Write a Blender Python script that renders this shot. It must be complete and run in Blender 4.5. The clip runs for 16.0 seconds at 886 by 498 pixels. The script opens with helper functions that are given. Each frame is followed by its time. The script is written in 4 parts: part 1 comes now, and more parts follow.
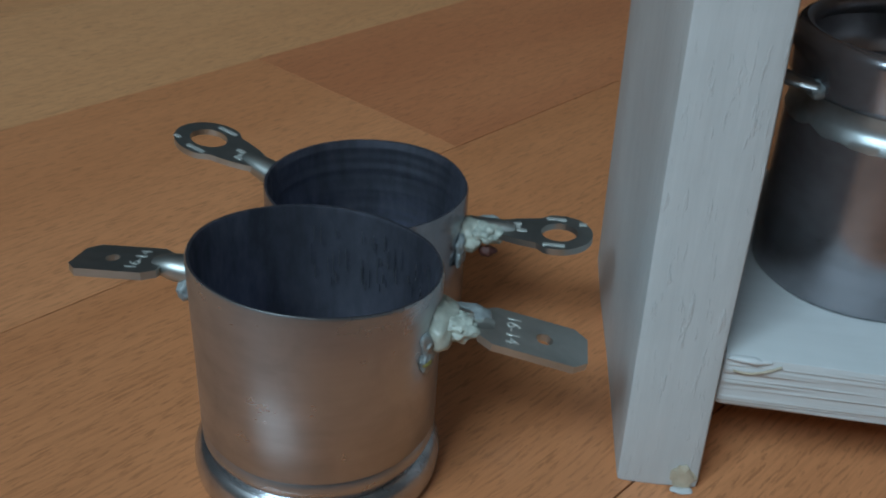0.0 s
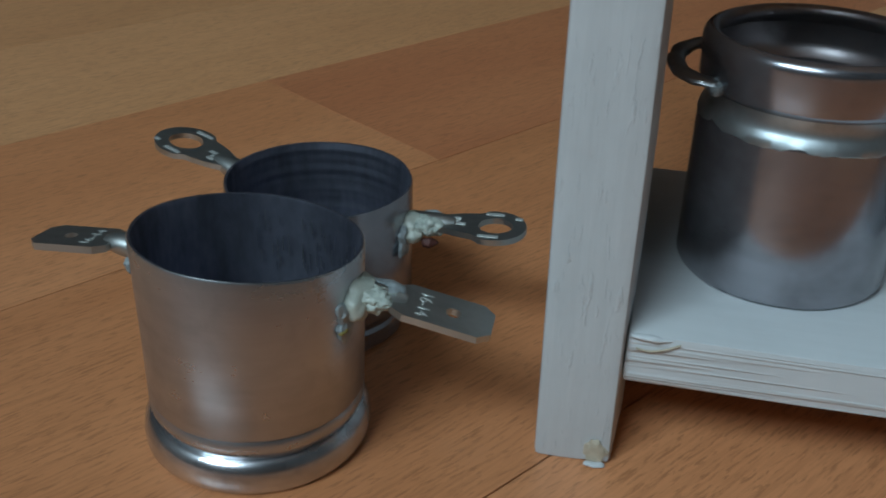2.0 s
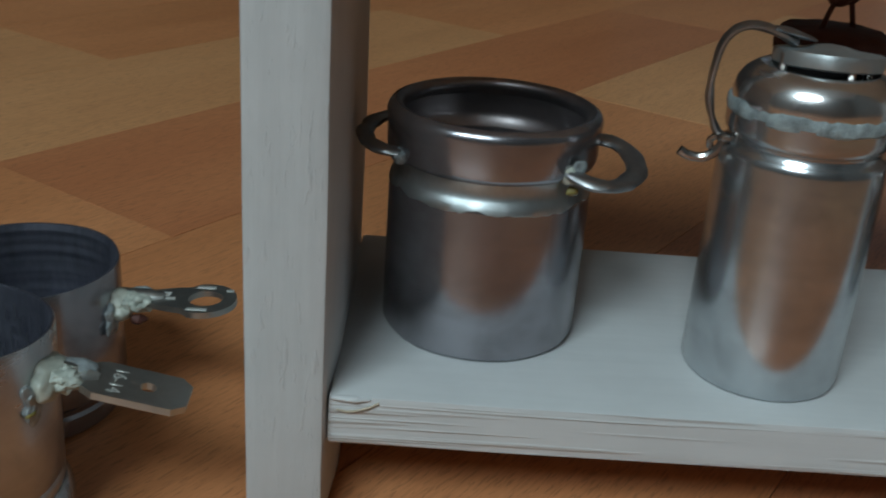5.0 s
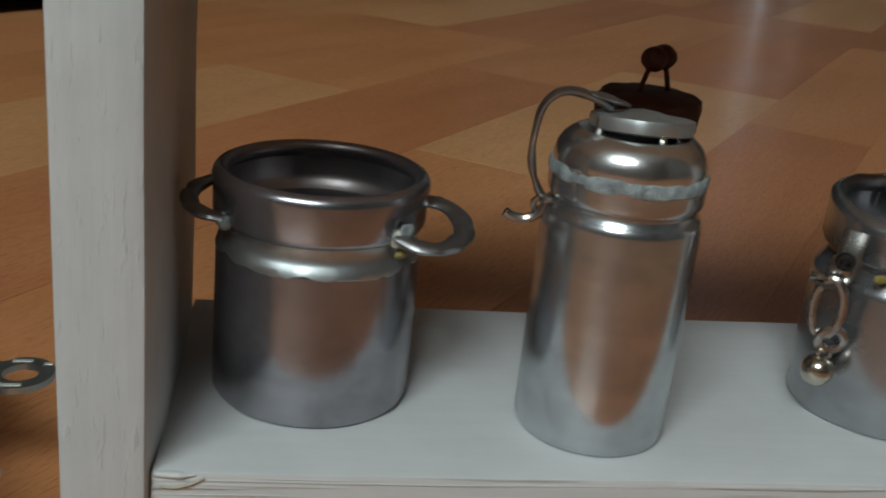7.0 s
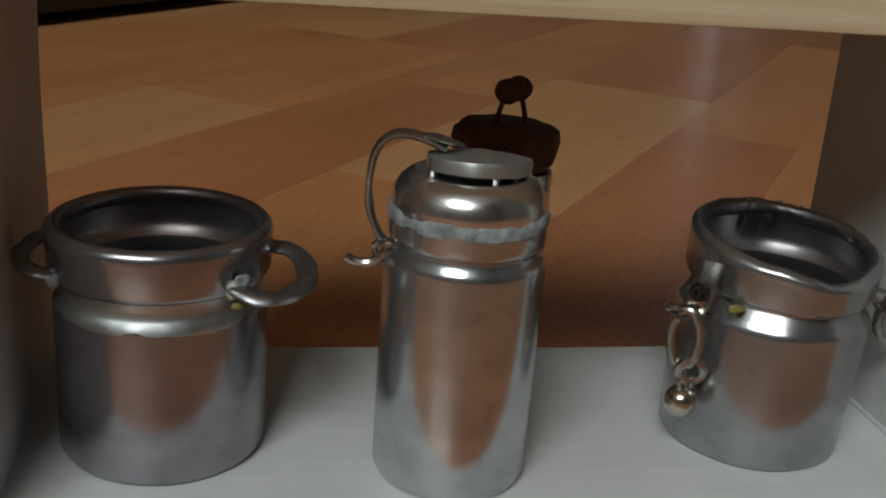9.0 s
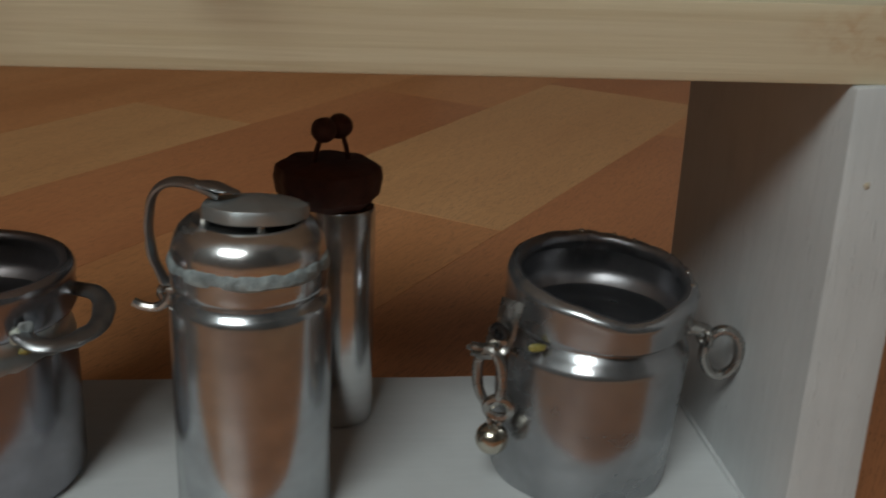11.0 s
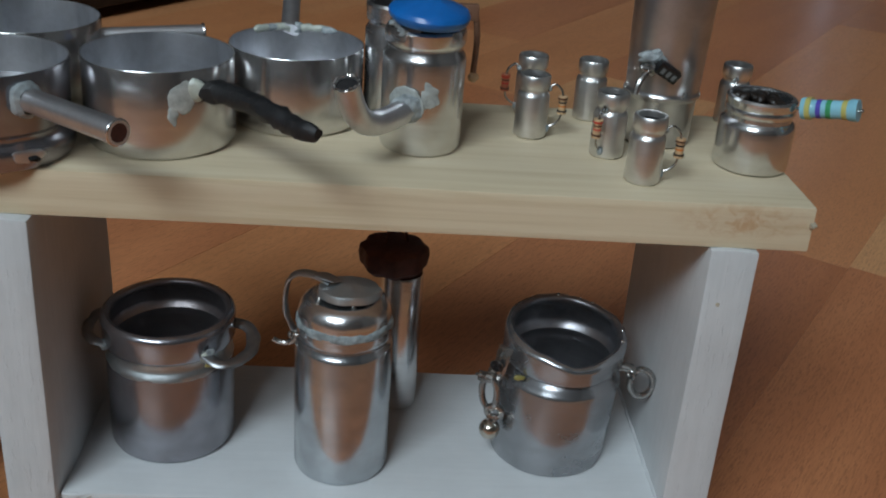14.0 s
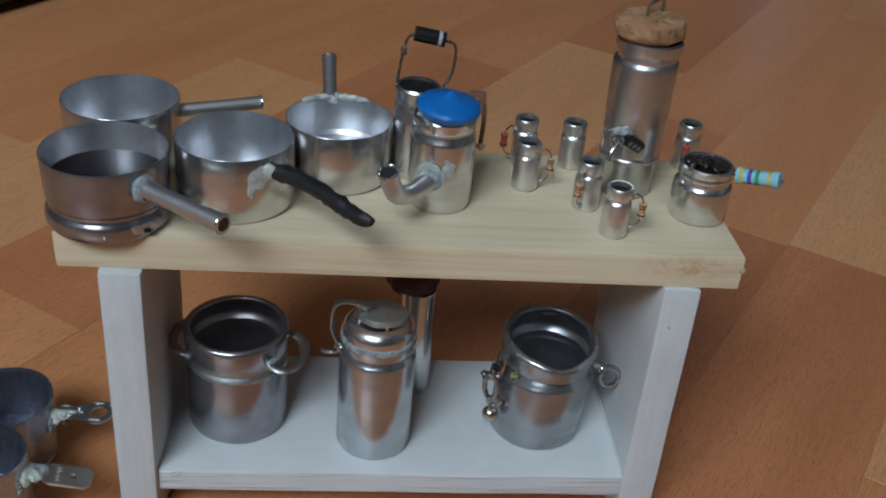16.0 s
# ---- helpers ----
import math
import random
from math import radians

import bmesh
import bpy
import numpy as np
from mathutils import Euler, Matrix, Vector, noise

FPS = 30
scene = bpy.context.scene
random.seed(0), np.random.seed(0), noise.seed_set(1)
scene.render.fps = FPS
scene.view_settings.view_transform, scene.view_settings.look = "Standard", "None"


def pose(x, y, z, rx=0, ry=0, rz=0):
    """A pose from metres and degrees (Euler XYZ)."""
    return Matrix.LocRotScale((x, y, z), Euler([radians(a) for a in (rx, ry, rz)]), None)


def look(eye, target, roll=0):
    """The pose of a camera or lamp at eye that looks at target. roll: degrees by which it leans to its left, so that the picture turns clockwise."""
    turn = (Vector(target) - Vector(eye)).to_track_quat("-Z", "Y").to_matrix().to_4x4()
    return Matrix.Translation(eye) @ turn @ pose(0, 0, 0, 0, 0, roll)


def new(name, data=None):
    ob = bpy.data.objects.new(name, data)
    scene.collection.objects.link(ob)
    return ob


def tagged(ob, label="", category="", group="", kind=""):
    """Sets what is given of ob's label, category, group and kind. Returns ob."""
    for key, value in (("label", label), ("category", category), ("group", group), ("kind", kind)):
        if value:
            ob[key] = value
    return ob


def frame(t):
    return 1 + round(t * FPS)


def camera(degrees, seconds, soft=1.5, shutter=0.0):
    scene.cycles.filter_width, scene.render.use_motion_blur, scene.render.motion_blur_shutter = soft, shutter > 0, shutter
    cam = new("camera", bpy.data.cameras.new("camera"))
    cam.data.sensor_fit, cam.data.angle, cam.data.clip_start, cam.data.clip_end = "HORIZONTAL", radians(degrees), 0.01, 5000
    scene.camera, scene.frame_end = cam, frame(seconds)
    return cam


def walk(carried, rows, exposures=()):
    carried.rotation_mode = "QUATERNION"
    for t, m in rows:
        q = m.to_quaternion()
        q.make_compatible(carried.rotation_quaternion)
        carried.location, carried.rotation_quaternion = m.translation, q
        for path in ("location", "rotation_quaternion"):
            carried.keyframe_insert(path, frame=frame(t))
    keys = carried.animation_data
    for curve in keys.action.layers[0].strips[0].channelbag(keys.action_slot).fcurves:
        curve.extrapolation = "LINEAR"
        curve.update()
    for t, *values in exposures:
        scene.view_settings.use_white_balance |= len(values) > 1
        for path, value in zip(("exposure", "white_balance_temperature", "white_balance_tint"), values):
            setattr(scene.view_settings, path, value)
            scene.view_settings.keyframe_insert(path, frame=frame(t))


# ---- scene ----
cam = camera(46.23, 16.0, soft=1.9, shutter=0.5)
ROWS = [  # seconds, place in metres, turn in degrees
    (0.0, -0.00946, -0.08636, 0.07698, 59.370, -2.678, 8.577),
    (0.5, -0.00711, -0.08593, 0.07586, 60.728, -2.419, 10.128),
    (1.0, -0.00157, -0.08886, 0.07511, 60.838, -1.825, 11.180),
    (1.5, 0.00257, -0.09156, 0.07559, 61.045, -1.500, 11.617),
    (2.0, 0.00733, -0.09464, 0.07644, 61.664, -1.588, 12.081),
    (2.5, 0.01079, -0.09508, 0.07617, 61.951, -1.827, 11.127),
    (3.0, 0.01287, -0.09532, 0.07671, 62.774, -2.443, 9.485),
    (3.5, 0.01532, -0.09396, 0.07698, 62.832, -2.527, 8.510),
    (4.0, 0.01689, -0.09514, 0.07730, 64.054, -2.638, 6.168),
    (4.5, 0.01759, -0.09573, 0.07744, 65.178, -3.239, 3.014),
    (5.0, 0.01852, -0.09659, 0.07747, 66.367, -3.831, 0.686),
    (7.5, 0.02467, -0.09508, 0.08036, 70.021, -5.270, -8.260),
    (8.0, 0.03092, -0.09484, 0.08242, 70.073, -4.618, -8.915),
    (10.5, 0.05244, -0.09221, 0.08585, 69.898, -3.294, -8.598),
    (11.0, 0.06816, -0.09670, 0.09116, 69.618, -2.422, -6.030),
    (11.5, 0.07587, -0.10291, 0.09606, 68.840, -2.330, -4.560),
    (12.0, 0.07562, -0.11930, 0.10396, 68.584, -2.695, -3.577),
    (12.5, 0.07226, -0.13244, 0.11090, 67.820, -3.079, -2.503),
    (13.0, 0.06821, -0.14219, 0.12411, 66.828, -3.485, -2.145),
    (13.5, 0.06552, -0.14903, 0.13602, 65.295, -3.931, -2.110),
    (14.0, 0.06503, -0.15382, 0.14543, 64.068, -4.026, -2.092),
    (14.5, 0.06433, -0.16016, 0.15913, 62.492, -3.766, -2.470),
    (15.0, 0.05791, -0.17100, 0.17495, 61.056, -3.587, -3.073),
    (15.5, 0.05555, -0.18051, 0.18573, 59.950, -3.949, -3.214),
    (16.0, 0.04986, -0.18485, 0.19433, 58.648, -4.759, -3.709),
]
EXPOSURES = [  # seconds, stops, kelvin, tint
    (0.0, -0.03, 5500, 7), (2.5, -0.12, 5700, 8), (3.5, -0.17, 5850, 8), (5.0, -0.17, 6150, 10), (7.5, -0.02, 7000, 17), (8.0, -0.17, 7150, 19),
    (10.5, -0.28, 7250, 20), (11.0, -0.4, 7050, 18), (11.5, -0.37, 6650, 18), (12.5, -0.1, 6250, 18), (14.5, 0.03, 6200, 18), (16.0, 0.13, 6000, 18)]
walk(cam, [(t, pose(x, y, z, rx, ry, rz)) for t, x, y, z, rx, ry, rz in ROWS], EXPOSURES)
WINDOW_W = 56.0

# ---------- light ----------
world = bpy.data.worlds.new("overcast_sky")
scene.world = world
world.use_nodes = True
wn = world.node_tree
sky = wn.nodes.new("ShaderNodeTexSky")
sky.sky_type, sky.sun_disc, sky.sun_elevation, sky.sun_rotation = "NISHITA", False, radians(40), radians(200)
wn.links.new(sky.outputs["Color"], wn.nodes["Background"].inputs["Color"])
wn.nodes["Background"].inputs["Strength"].default_value = 0.15

# daylight of the high window, leaning in its opening
lamp_data = bpy.data.lights.new("window_daylight", "AREA")
lamp_data.shape, lamp_data.size, lamp_data.size_y = "RECTANGLE", 1.3, 0.9
lamp_data.energy, lamp_data.color = WINDOW_W, (0.79, 0.97, 0.985)
lamp = new("window_daylight", lamp_data)
lamp.matrix_world = look(Vector((-0.92, -1.80, 2.12)), (0.06, 0.02, 0.05))


# ---------- materials ----------
def material(name):
    m = bpy.data.materials.new(name)
    m.use_nodes = True
    t = m.node_tree
    return m, t, t.nodes["Principled BSDF"]


def link(t, a, b):
    t.links.new(a, b)


def coords(t, scale=(1, 1, 1), rot=(0, 0, 0), kind="Object"):
    tc, mp = t.nodes.new("ShaderNodeTexCoord"), t.nodes.new("ShaderNodeMapping")
    mp.inputs["Scale"].default_value, mp.inputs["Rotation"].default_value = scale, rot
    link(t, tc.outputs[kind], mp.inputs["Vector"])
    return mp.outputs["Vector"]


def noise_tex(t, vec, scale, detail=3.0, rough=0.55, distort=0.0):
    n = t.nodes.new("ShaderNodeTexNoise")
    n.inputs["Scale"].default_value, n.inputs["Detail"].default_value = scale, detail
    n.inputs["Roughness"].default_value, n.inputs["Distortion"].default_value = rough, distort
    link(t, vec, n.inputs["Vector"])
    return n.outputs["Fac"]


def ramp(t, fac, stops):
    r = t.nodes.new("ShaderNodeValToRGB")
    e = r.color_ramp.elements
    while len(e) < len(stops):
        e.new(0.5)
    for el, (p, c) in zip(e, stops):
        el.position = p
        el.color = (*c, 1) if len(c) == 3 else c
    link(t, fac, r.inputs["Fac"])
    return r.outputs["Color"]


def grey(v):
    return (v, v, v)


def mix(t, fac, a, b, mode="MIX"):
    m = t.nodes.new("ShaderNodeMix")
    m.data_type, m.blend_type = "RGBA", mode
    for key, val in (("Factor", fac), ("A", a), ("B", b)):
        sock = [s for s in m.inputs if s.name == key and s.type in (("VALUE",) if key == "Factor" else ("RGBA",))][0]
        if isinstance(val, (int, float)):
            sock.default_value = val
        elif isinstance(val, tuple):
            sock.default_value = (*val, 1)
        else:
            link(t, val, sock)
    return [s for s in m.outputs if s.type == "RGBA"][0]


def bump(t, b, height, strength, dist=0.0003):
    n = t.nodes.new("ShaderNodeBump")
    n.inputs["Strength"].default_value, n.inputs["Distance"].default_value = strength, dist
    link(t, height, n.inputs["Height"])
    link(t, n.outputs["Normal"], b.inputs["Normal"])


def metal(name, color, rough=(0.2, 0.34), brush=(60, 60, 900), stain=0.25, dents=0.25, grime=(0.35, 0.33, 0.31), streak=0.22, bare=0.96):
    """Worn sheet metal; bare is the share that is not dulled by oxide."""
    m, t, b = material(name)
    b.inputs["Metallic"].default_value = bare
    v = coords(t)
    fine = noise_tex(t, coords(t, brush), 1.0, 4, 0.6)
    big = noise_tex(t, v, 160, 4, 0.6, 0.4)
    spot = noise_tex(t, v, 420, 3, 0.6)
    col = mix(t, ramp(t, big, [(0.42, grey(0)), (0.75, grey(stain))]), color, tuple(c * g for c, g in zip(color, grime)))
    col = mix(t, ramp(t, spot, [(0.66, grey(0)), (0.78, grey(0.25 * stain + 0.05))]), col, (0.55, 0.56, 0.55))
    col = mix(t, ramp(t, fine, [(0.36, grey(0)), (0.66, grey(streak))]), col, tuple(c * 0.4 for c in color))
    link(t, col, b.inputs["Base Color"])
    link(t, ramp(t, mix(t, 0.5, fine, big), [(0.3, grey(rough[0])), (0.7, grey(rough[1]))]), b.inputs["Roughness"])
    bump(t, b, mix(t, dents, fine, big), 0.11, 0.0002)
    return m


ALU = metal("worn_aluminium", (0.64, 0.64, 0.65), (0.18, 0.32))
ALU_DULL = metal("dull_drawn_aluminium", (0.53, 0.54, 0.56), (0.22, 0.4), (25, 25, 260), 0.3, 0.2, bare=0.92)
ALU_FLASK = metal("polished_flask_aluminium", (0.57, 0.595, 0.615), (0.14, 0.29), (40, 40, 200), 0.45, 0.3, (0.4, 0.4, 0.4), 0.3, 0.92)
ALU_TUBE = metal("matt_tube_aluminium", (0.7, 0.7, 0.72), (0.34, 0.5), (200, 200, 200), 0.3, 0.3)
ALU_MUG = metal("satin_small_can_aluminium", (0.8, 0.79, 0.77), (0.28, 0.42), (60, 60, 300), 0.25, 0.3)
# both pot insides: inner shade put into a base colour darker than the wall
POT_DARK = metal("shaded_pot_inside", (0.36, 0.335, 0.345), (0.28, 0.44), (60, 60, 500), 0.4, 0.2, bare=0.92)
POT_INSIDE = metal("shaded_grey_pot_inside", (0.32, 0.32, 0.34), (0.24, 0.42), (60, 60, 700), 0.5, 0.4, bare=0.9)
ALU_BRIGHT = metal("bright_aluminium", (0.74, 0.74, 0.74), (0.16, 0.28), (40, 40, 500), 0.18, 0.3)
# cup linings, darker and bluer than the outer wall
ALU_DARK = metal("dark_blue_grey_aluminium_inside", (0.29, 0.3, 0.37), (0.42, 0.6), (420, 420, 120), 0.7, 0.4, (0.3, 0.3, 0.34), 0.75)
ALU_WARM = metal("tarnished_aluminium", (0.38, 0.375, 0.405), (0.14, 0.3), (20, 20, 300), 0.5, 0.25, bare=0.9)
ALU_CLOUD = metal("clouded_aluminium", (0.41, 0.42, 0.435), (0.15, 0.34), (60, 60, 160), 0.6, 0.7, (0.6, 0.62, 0.64), 0.3, 0.87)
TIN = metal("tinned_terminal_metal", (0.56, 0.58, 0.56), (0.3, 0.46), (120, 300, 120), 0.4, 0.4)
ALU_BASE = metal("scuffed_base_aluminium", (0.76, 0.77, 0.8), (0.16, 0.32), (90, 90, 30), 0.7, 0.6, (0.3, 0.3, 0.33), 0.5)
ALU_TALL = metal("satin_tall_can_aluminium", (0.6, 0.6, 0.61), (0.24, 0.4), (50, 50, 140), 0.4, 0.4, (0.45, 0.45, 0.45), 0.2)
STEEL = metal("nickel_steel_wire", (0.42, 0.405, 0.385), (0.2, 0.34), (200, 200, 200), 0.5, 0.4)
CLASP = metal("grey_lead_strip", (0.4, 0.41, 0.42), (0.3, 0.46), (200, 200, 200), 0.5, 0.4)
BRASS_BEAD = metal("nickel_bead", (0.62, 0.57, 0.48), (0.14, 0.24), (200, 200, 200), 0.25, 0.2)


def plain(name, color, rough=0.5, vary=0.25, scale=400, bumpy=0.2, metallic=0.0, spec=0.5):
    m, t, b = material(name)
    v = coords(t)
    n = noise_tex(t, v, scale, 4, 0.6)
    n2 = noise_tex(t, v, scale * 0.22, 3, 0.6)
    dark = tuple(c * (1 - vary) for c in color)
    light = tuple(min(1, c * (1 + vary * 0.6)) for c in color)
    link(t, ramp(t, mix(t, 0.45, n, n2), [(0.32, dark), (0.68, light)]), b.inputs["Base Color"])
    b.inputs["Roughness"].default_value, b.inputs["Metallic"].default_value = rough, metallic
    b.inputs["Specular IOR Level"].default_value = spec
    bump(t, b, n, bumpy, 0.0003)
    return m


GLUE = plain("dried_epoxy", (0.5, 0.53, 0.46), 0.34, 0.35, 700, 0.35)
GLUE_GREY = plain("grey_blue_filler", (0.33, 0.37, 0.38), 0.42, 0.55, 900, 0.7)
GLUE_YELLOW = plain("yellowed_glue", (0.26, 0.22, 0.06), 0.4, 0.4, 1200, 0.4)
SOLDER_METAL = metal("crusted_solder", (0.52, 0.56, 0.57), (0.32, 0.55), (260, 260, 260), 0.6, 0.7, (0.5, 0.52, 0.5), 0.3)
CRUST = plain("crusted_epoxy", (0.46, 0.5, 0.44), 0.4, 0.6, 1100, 0.9)
SMEAR = plain("thin_whitish_glue", (0.42, 0.45, 0.43), 0.4, 0.45, 900, 0.5)
BLACK_CLAY = plain("matt_black_putty", (0.012, 0.012, 0.013), 0.55, 0.3, 700, 0.7)
BLACK = plain("black_resin", (0.008, 0.008, 0.009), 0.32, 0.2, 900, 0.15)
# near-black with little gloss, stands in for shade inside hollows and gaps
DARK_INSIDE = plain("shade_black_inside", (0.012, 0.011, 0.011), 0.8, 0.4, 1300, 0.6, 0.0, 0.2)
COFFEE = plain("dark_brown_liquid", (0.016, 0.009, 0.014), 0.34, 0.3, 300, 0.06, 0.0, 0.5)
BEANS = plain("roasted_bean", (0.02, 0.014, 0.011), 0.35, 0.4, 1500, 0.4)
BROWN_LID = plain("dark_brown_cork_disc", (0.075, 0.022, 0.015), 0.62, 0.45, 700, 0.7)
BLUE = plain("glossy_blue_coating", (0.007, 0.14, 0.47), 0.28, 0.12, 300, 0.08)
RES_BLUE = plain("pale_blue_lacquer", (0.25, 0.55, 0.66), 0.3, 0.12, 500, 0.1)
RES_TAN = plain("tan_lacquer", (0.55, 0.36, 0.2), 0.35, 0.2, 700, 0.15)
RES_RED = plain("terracotta_lacquer", (0.42, 0.12, 0.06), 0.35, 0.2, 700, 0.15)
BAND = {n: plain("band_" + n, c, 0.35, 0.1, 600, 0.05) for n, c in dict(yellow=(0.5, 0.46, 0.13), violet=(0.09, 0.07, 0.42), green=(0.04, 0.3, 0.12), red=(0.5, 0.03, 0.02), black=(0.01, 0.01, 0.01), brown=(0.09, 0.03, 0.015), orange=(0.55, 0.16, 0.02), silver=(0.4, 0.42, 0.44)).items()}
BROWN_STRIP = plain("brown_strip", (0.2, 0.1, 0.06), 0.5, 0.3, 700, 0.3)
CHIP_MARK = plain("pale_print", (0.13, 0.14, 0.14), 0.5, 0.1, 700, 0.0)
STAMP = plain("bright_stamped_mark", (0.85, 0.86, 0.82), 0.3, 0.1, 700, 0.1, 0.6)
WALL = plain("grey_wall_paint", (0.12, 0.112, 0.105), 0.8, 0.05, 30, 0.1)
CEIL = plain("white_ceiling_paint", (0.6, 0.6, 0.59), 0.85, 0.04, 30, 0.1)
WHITE_TRIM = plain("white_lacquer", (0.75, 0.75, 0.73), 0.35, 0.05, 60, 0.05)
DARK_WOOD = plain("dark_stained_wood", (0.014, 0.007, 0.005), 0.6, 0.3, 40, 0.2)


LID_PALE = plain("chalky_blue_grey_filler", (0.29, 0.34, 0.35), 0.45, 0.75, 700, 0.8)
LID_GREY = metal("crusted_grey_metal", (0.56, 0.6, 0.61), (0.38, 0.6), (160, 160, 160), 0.5, 0.7, (0.7, 0.75, 0.75), 0.3)


def cork_material():
    m, t, b = material("cork")
    v = coords(t)
    n, n2 = noise_tex(t, v, 900, 4, 0.65), noise_tex(t, v, 260, 4, 0.6, 0.5)
    c = ramp(t, n2, [(0.3, (0.17, 0.075, 0.035)), (0.5, (0.34, 0.175, 0.085)), (0.72, (0.45, 0.27, 0.14))])
    link(t, mix(t, ramp(t, n, [(0.32, grey(0.75)), (0.42, grey(0))]), c, (0.1, 0.05, 0.025)), b.inputs["Base Color"])
    b.inputs["Roughness"].default_value = 0.85
    bump(t, b, mix(t, 0.5, n, n2), 0.8, 0.0006)
    return m


CORK = cork_material()


def white_paint():
    m, t, b = material("brushed_white_paint_on_wood")
    v = coords(t)
    along = noise_tex(t, coords(t, (900, 900, 60)), 1.0, 4, 0.6)
    cracks = noise_tex(t, coords(t, (1300, 1300, 260)), 1.0, 3, 0.6, 0.15)
    big = noise_tex(t, v, 70, 4, 0.6)
    col = ramp(t, mix(t, 0.35, big, along), [(0.3, (0.50, 0.515, 0.52)), (0.6, (0.59, 0.605, 0.61))])
    col = mix(t, ramp(t, cracks, [(0.68, grey(0)), (0.76, grey(0.18))]), col, (0.40, 0.38, 0.35))
    link(t, col, b.inputs["Base Color"])
    b.inputs["Roughness"].default_value = 0.55
    bump(t, b, mix(t, 0.35, ramp(t, cracks, [(0.6, grey(0)), (0.74, grey(1))]), along), 0.4, 0.0005)
    return m


def white_paint_flat(name="brushed_white_paint_on_shelf", axis=(60, 900, 900)):
    m, t, b = material(name)
    v = coords(t)
    along = noise_tex(t, coords(t, axis), 1.0, 4, 0.65)
    big = noise_tex(t, v, 60, 4, 0.6)
    lines = noise_tex(t, coords(t, (25, 1400, 1400)), 1.0, 2, 0.5, 0.3)
    col = ramp(t, mix(t, 0.3, big, along), [(0.3, (0.56, 0.575, 0.58)), (0.6, (0.64, 0.655, 0.66))])
    # saw lines on the front edge alone
    tc, sep, front = t.nodes.new("ShaderNodeTexCoord"), t.nodes.new("ShaderNodeSeparateXYZ"), t.nodes.new("ShaderNodeMath")
    link(t, tc.outputs["Normal"], sep.inputs["Vector"])
    front.operation = "LESS_THAN"
    link(t, sep.outputs["Y"], front.inputs[0])
    front.inputs[1].default_value = -0.5
    edge = mix(t, front.outputs["Value"], (0.0, 0.0, 0.0), ramp(t, lines, [(0.5, grey(0)), (0.68, grey(1))]))
    link(t, mix(t, mix(t, 1.0, edge, (0.42, 0.42, 0.42), "MULTIPLY"), col, (0.42, 0.40, 0.37)), b.inputs["Base Color"])
    b.inputs["Roughness"].default_value = 0.5
    bump(t, b, mix(t, 0.12, edge, along), 0.5, 0.0004)
    return m


WHITE_LEG, WHITE_SHELF = white_paint(), white_paint_flat()


def pine():
    m, t, b = material("bare_pine")
    v = coords(t)
    grain = noise_tex(t, coords(t, (14, 330, 420), (0, 0, radians(1.2))), 1.0, 5, 0.6, 0.7)
    fibre = noise_tex(t, coords(t, (60, 2200, 2200)), 1.0, 2, 0.5)
    big = noise_tex(t, v, 28, 3, 0.6)
    col = ramp(t, grain, [(0.3, (0.59, 0.475, 0.305)), (0.5, (0.655, 0.545, 0.375)), (0.72, (0.685, 0.585, 0.415))])
    col = mix(t, ramp(t, big, [(0.4, grey(0)), (0.75, grey(0.35))]), col, (0.62, 0.53, 0.37))
    col = mix(t, ramp(t, fibre, [(0.58, grey(0)), (0.75, grey(0.16))]), col, (0.44, 0.32, 0.18))
    # orange-brown stain soaked into the front edge near its end
    tc, sub = t.nodes.new("ShaderNodeTexCoord"), t.nodes.new("ShaderNodeVectorMath")
    sub.operation = "SUBTRACT"
    sub.inputs[1].default_value = (0.1265, 0.0034, 0.0768)
    link(t, tc.outputs["Object"], sub.inputs[0])
    sc, ln = t.nodes.new("ShaderNodeVectorMath"), t.nodes.new("ShaderNodeVectorMath")
    sc.operation, ln.operation = "MULTIPLY", "LENGTH"
    sc.inputs[1].default_value = (75, 240, 260)
    link(t, sub.outputs["Vector"], sc.inputs[0])
    link(t, sc.outputs["Vector"], ln.inputs[0])
    area = ramp(t, ln.outputs["Value"], [(0.35, grey(1)), (1.0, grey(0))])
    soak = ramp(t, noise_tex(t, coords(t, (420, 300, 520)), 1.0, 3, 0.6, 0.6), [(0.42, grey(0.1)), (0.62, grey(0.6))])
    col = mix(t, mix(t, 1.0, area, soak, "MULTIPLY"), col, (0.46, 0.235, 0.095))
    link(t, col, b.inputs["Base Color"])
    b.inputs["Roughness"].default_value = 0.6
    bump(t, b, mix(t, 0.5, grain, fibre), 0.3, 0.0003)
    return m


PINE = pine()
BARE_CHIP = plain("chipped_paint_edge", (0.5, 0.43, 0.32), 0.7, 0.3, 900, 0.5)

STRIP_ANGLE = radians(55.0)


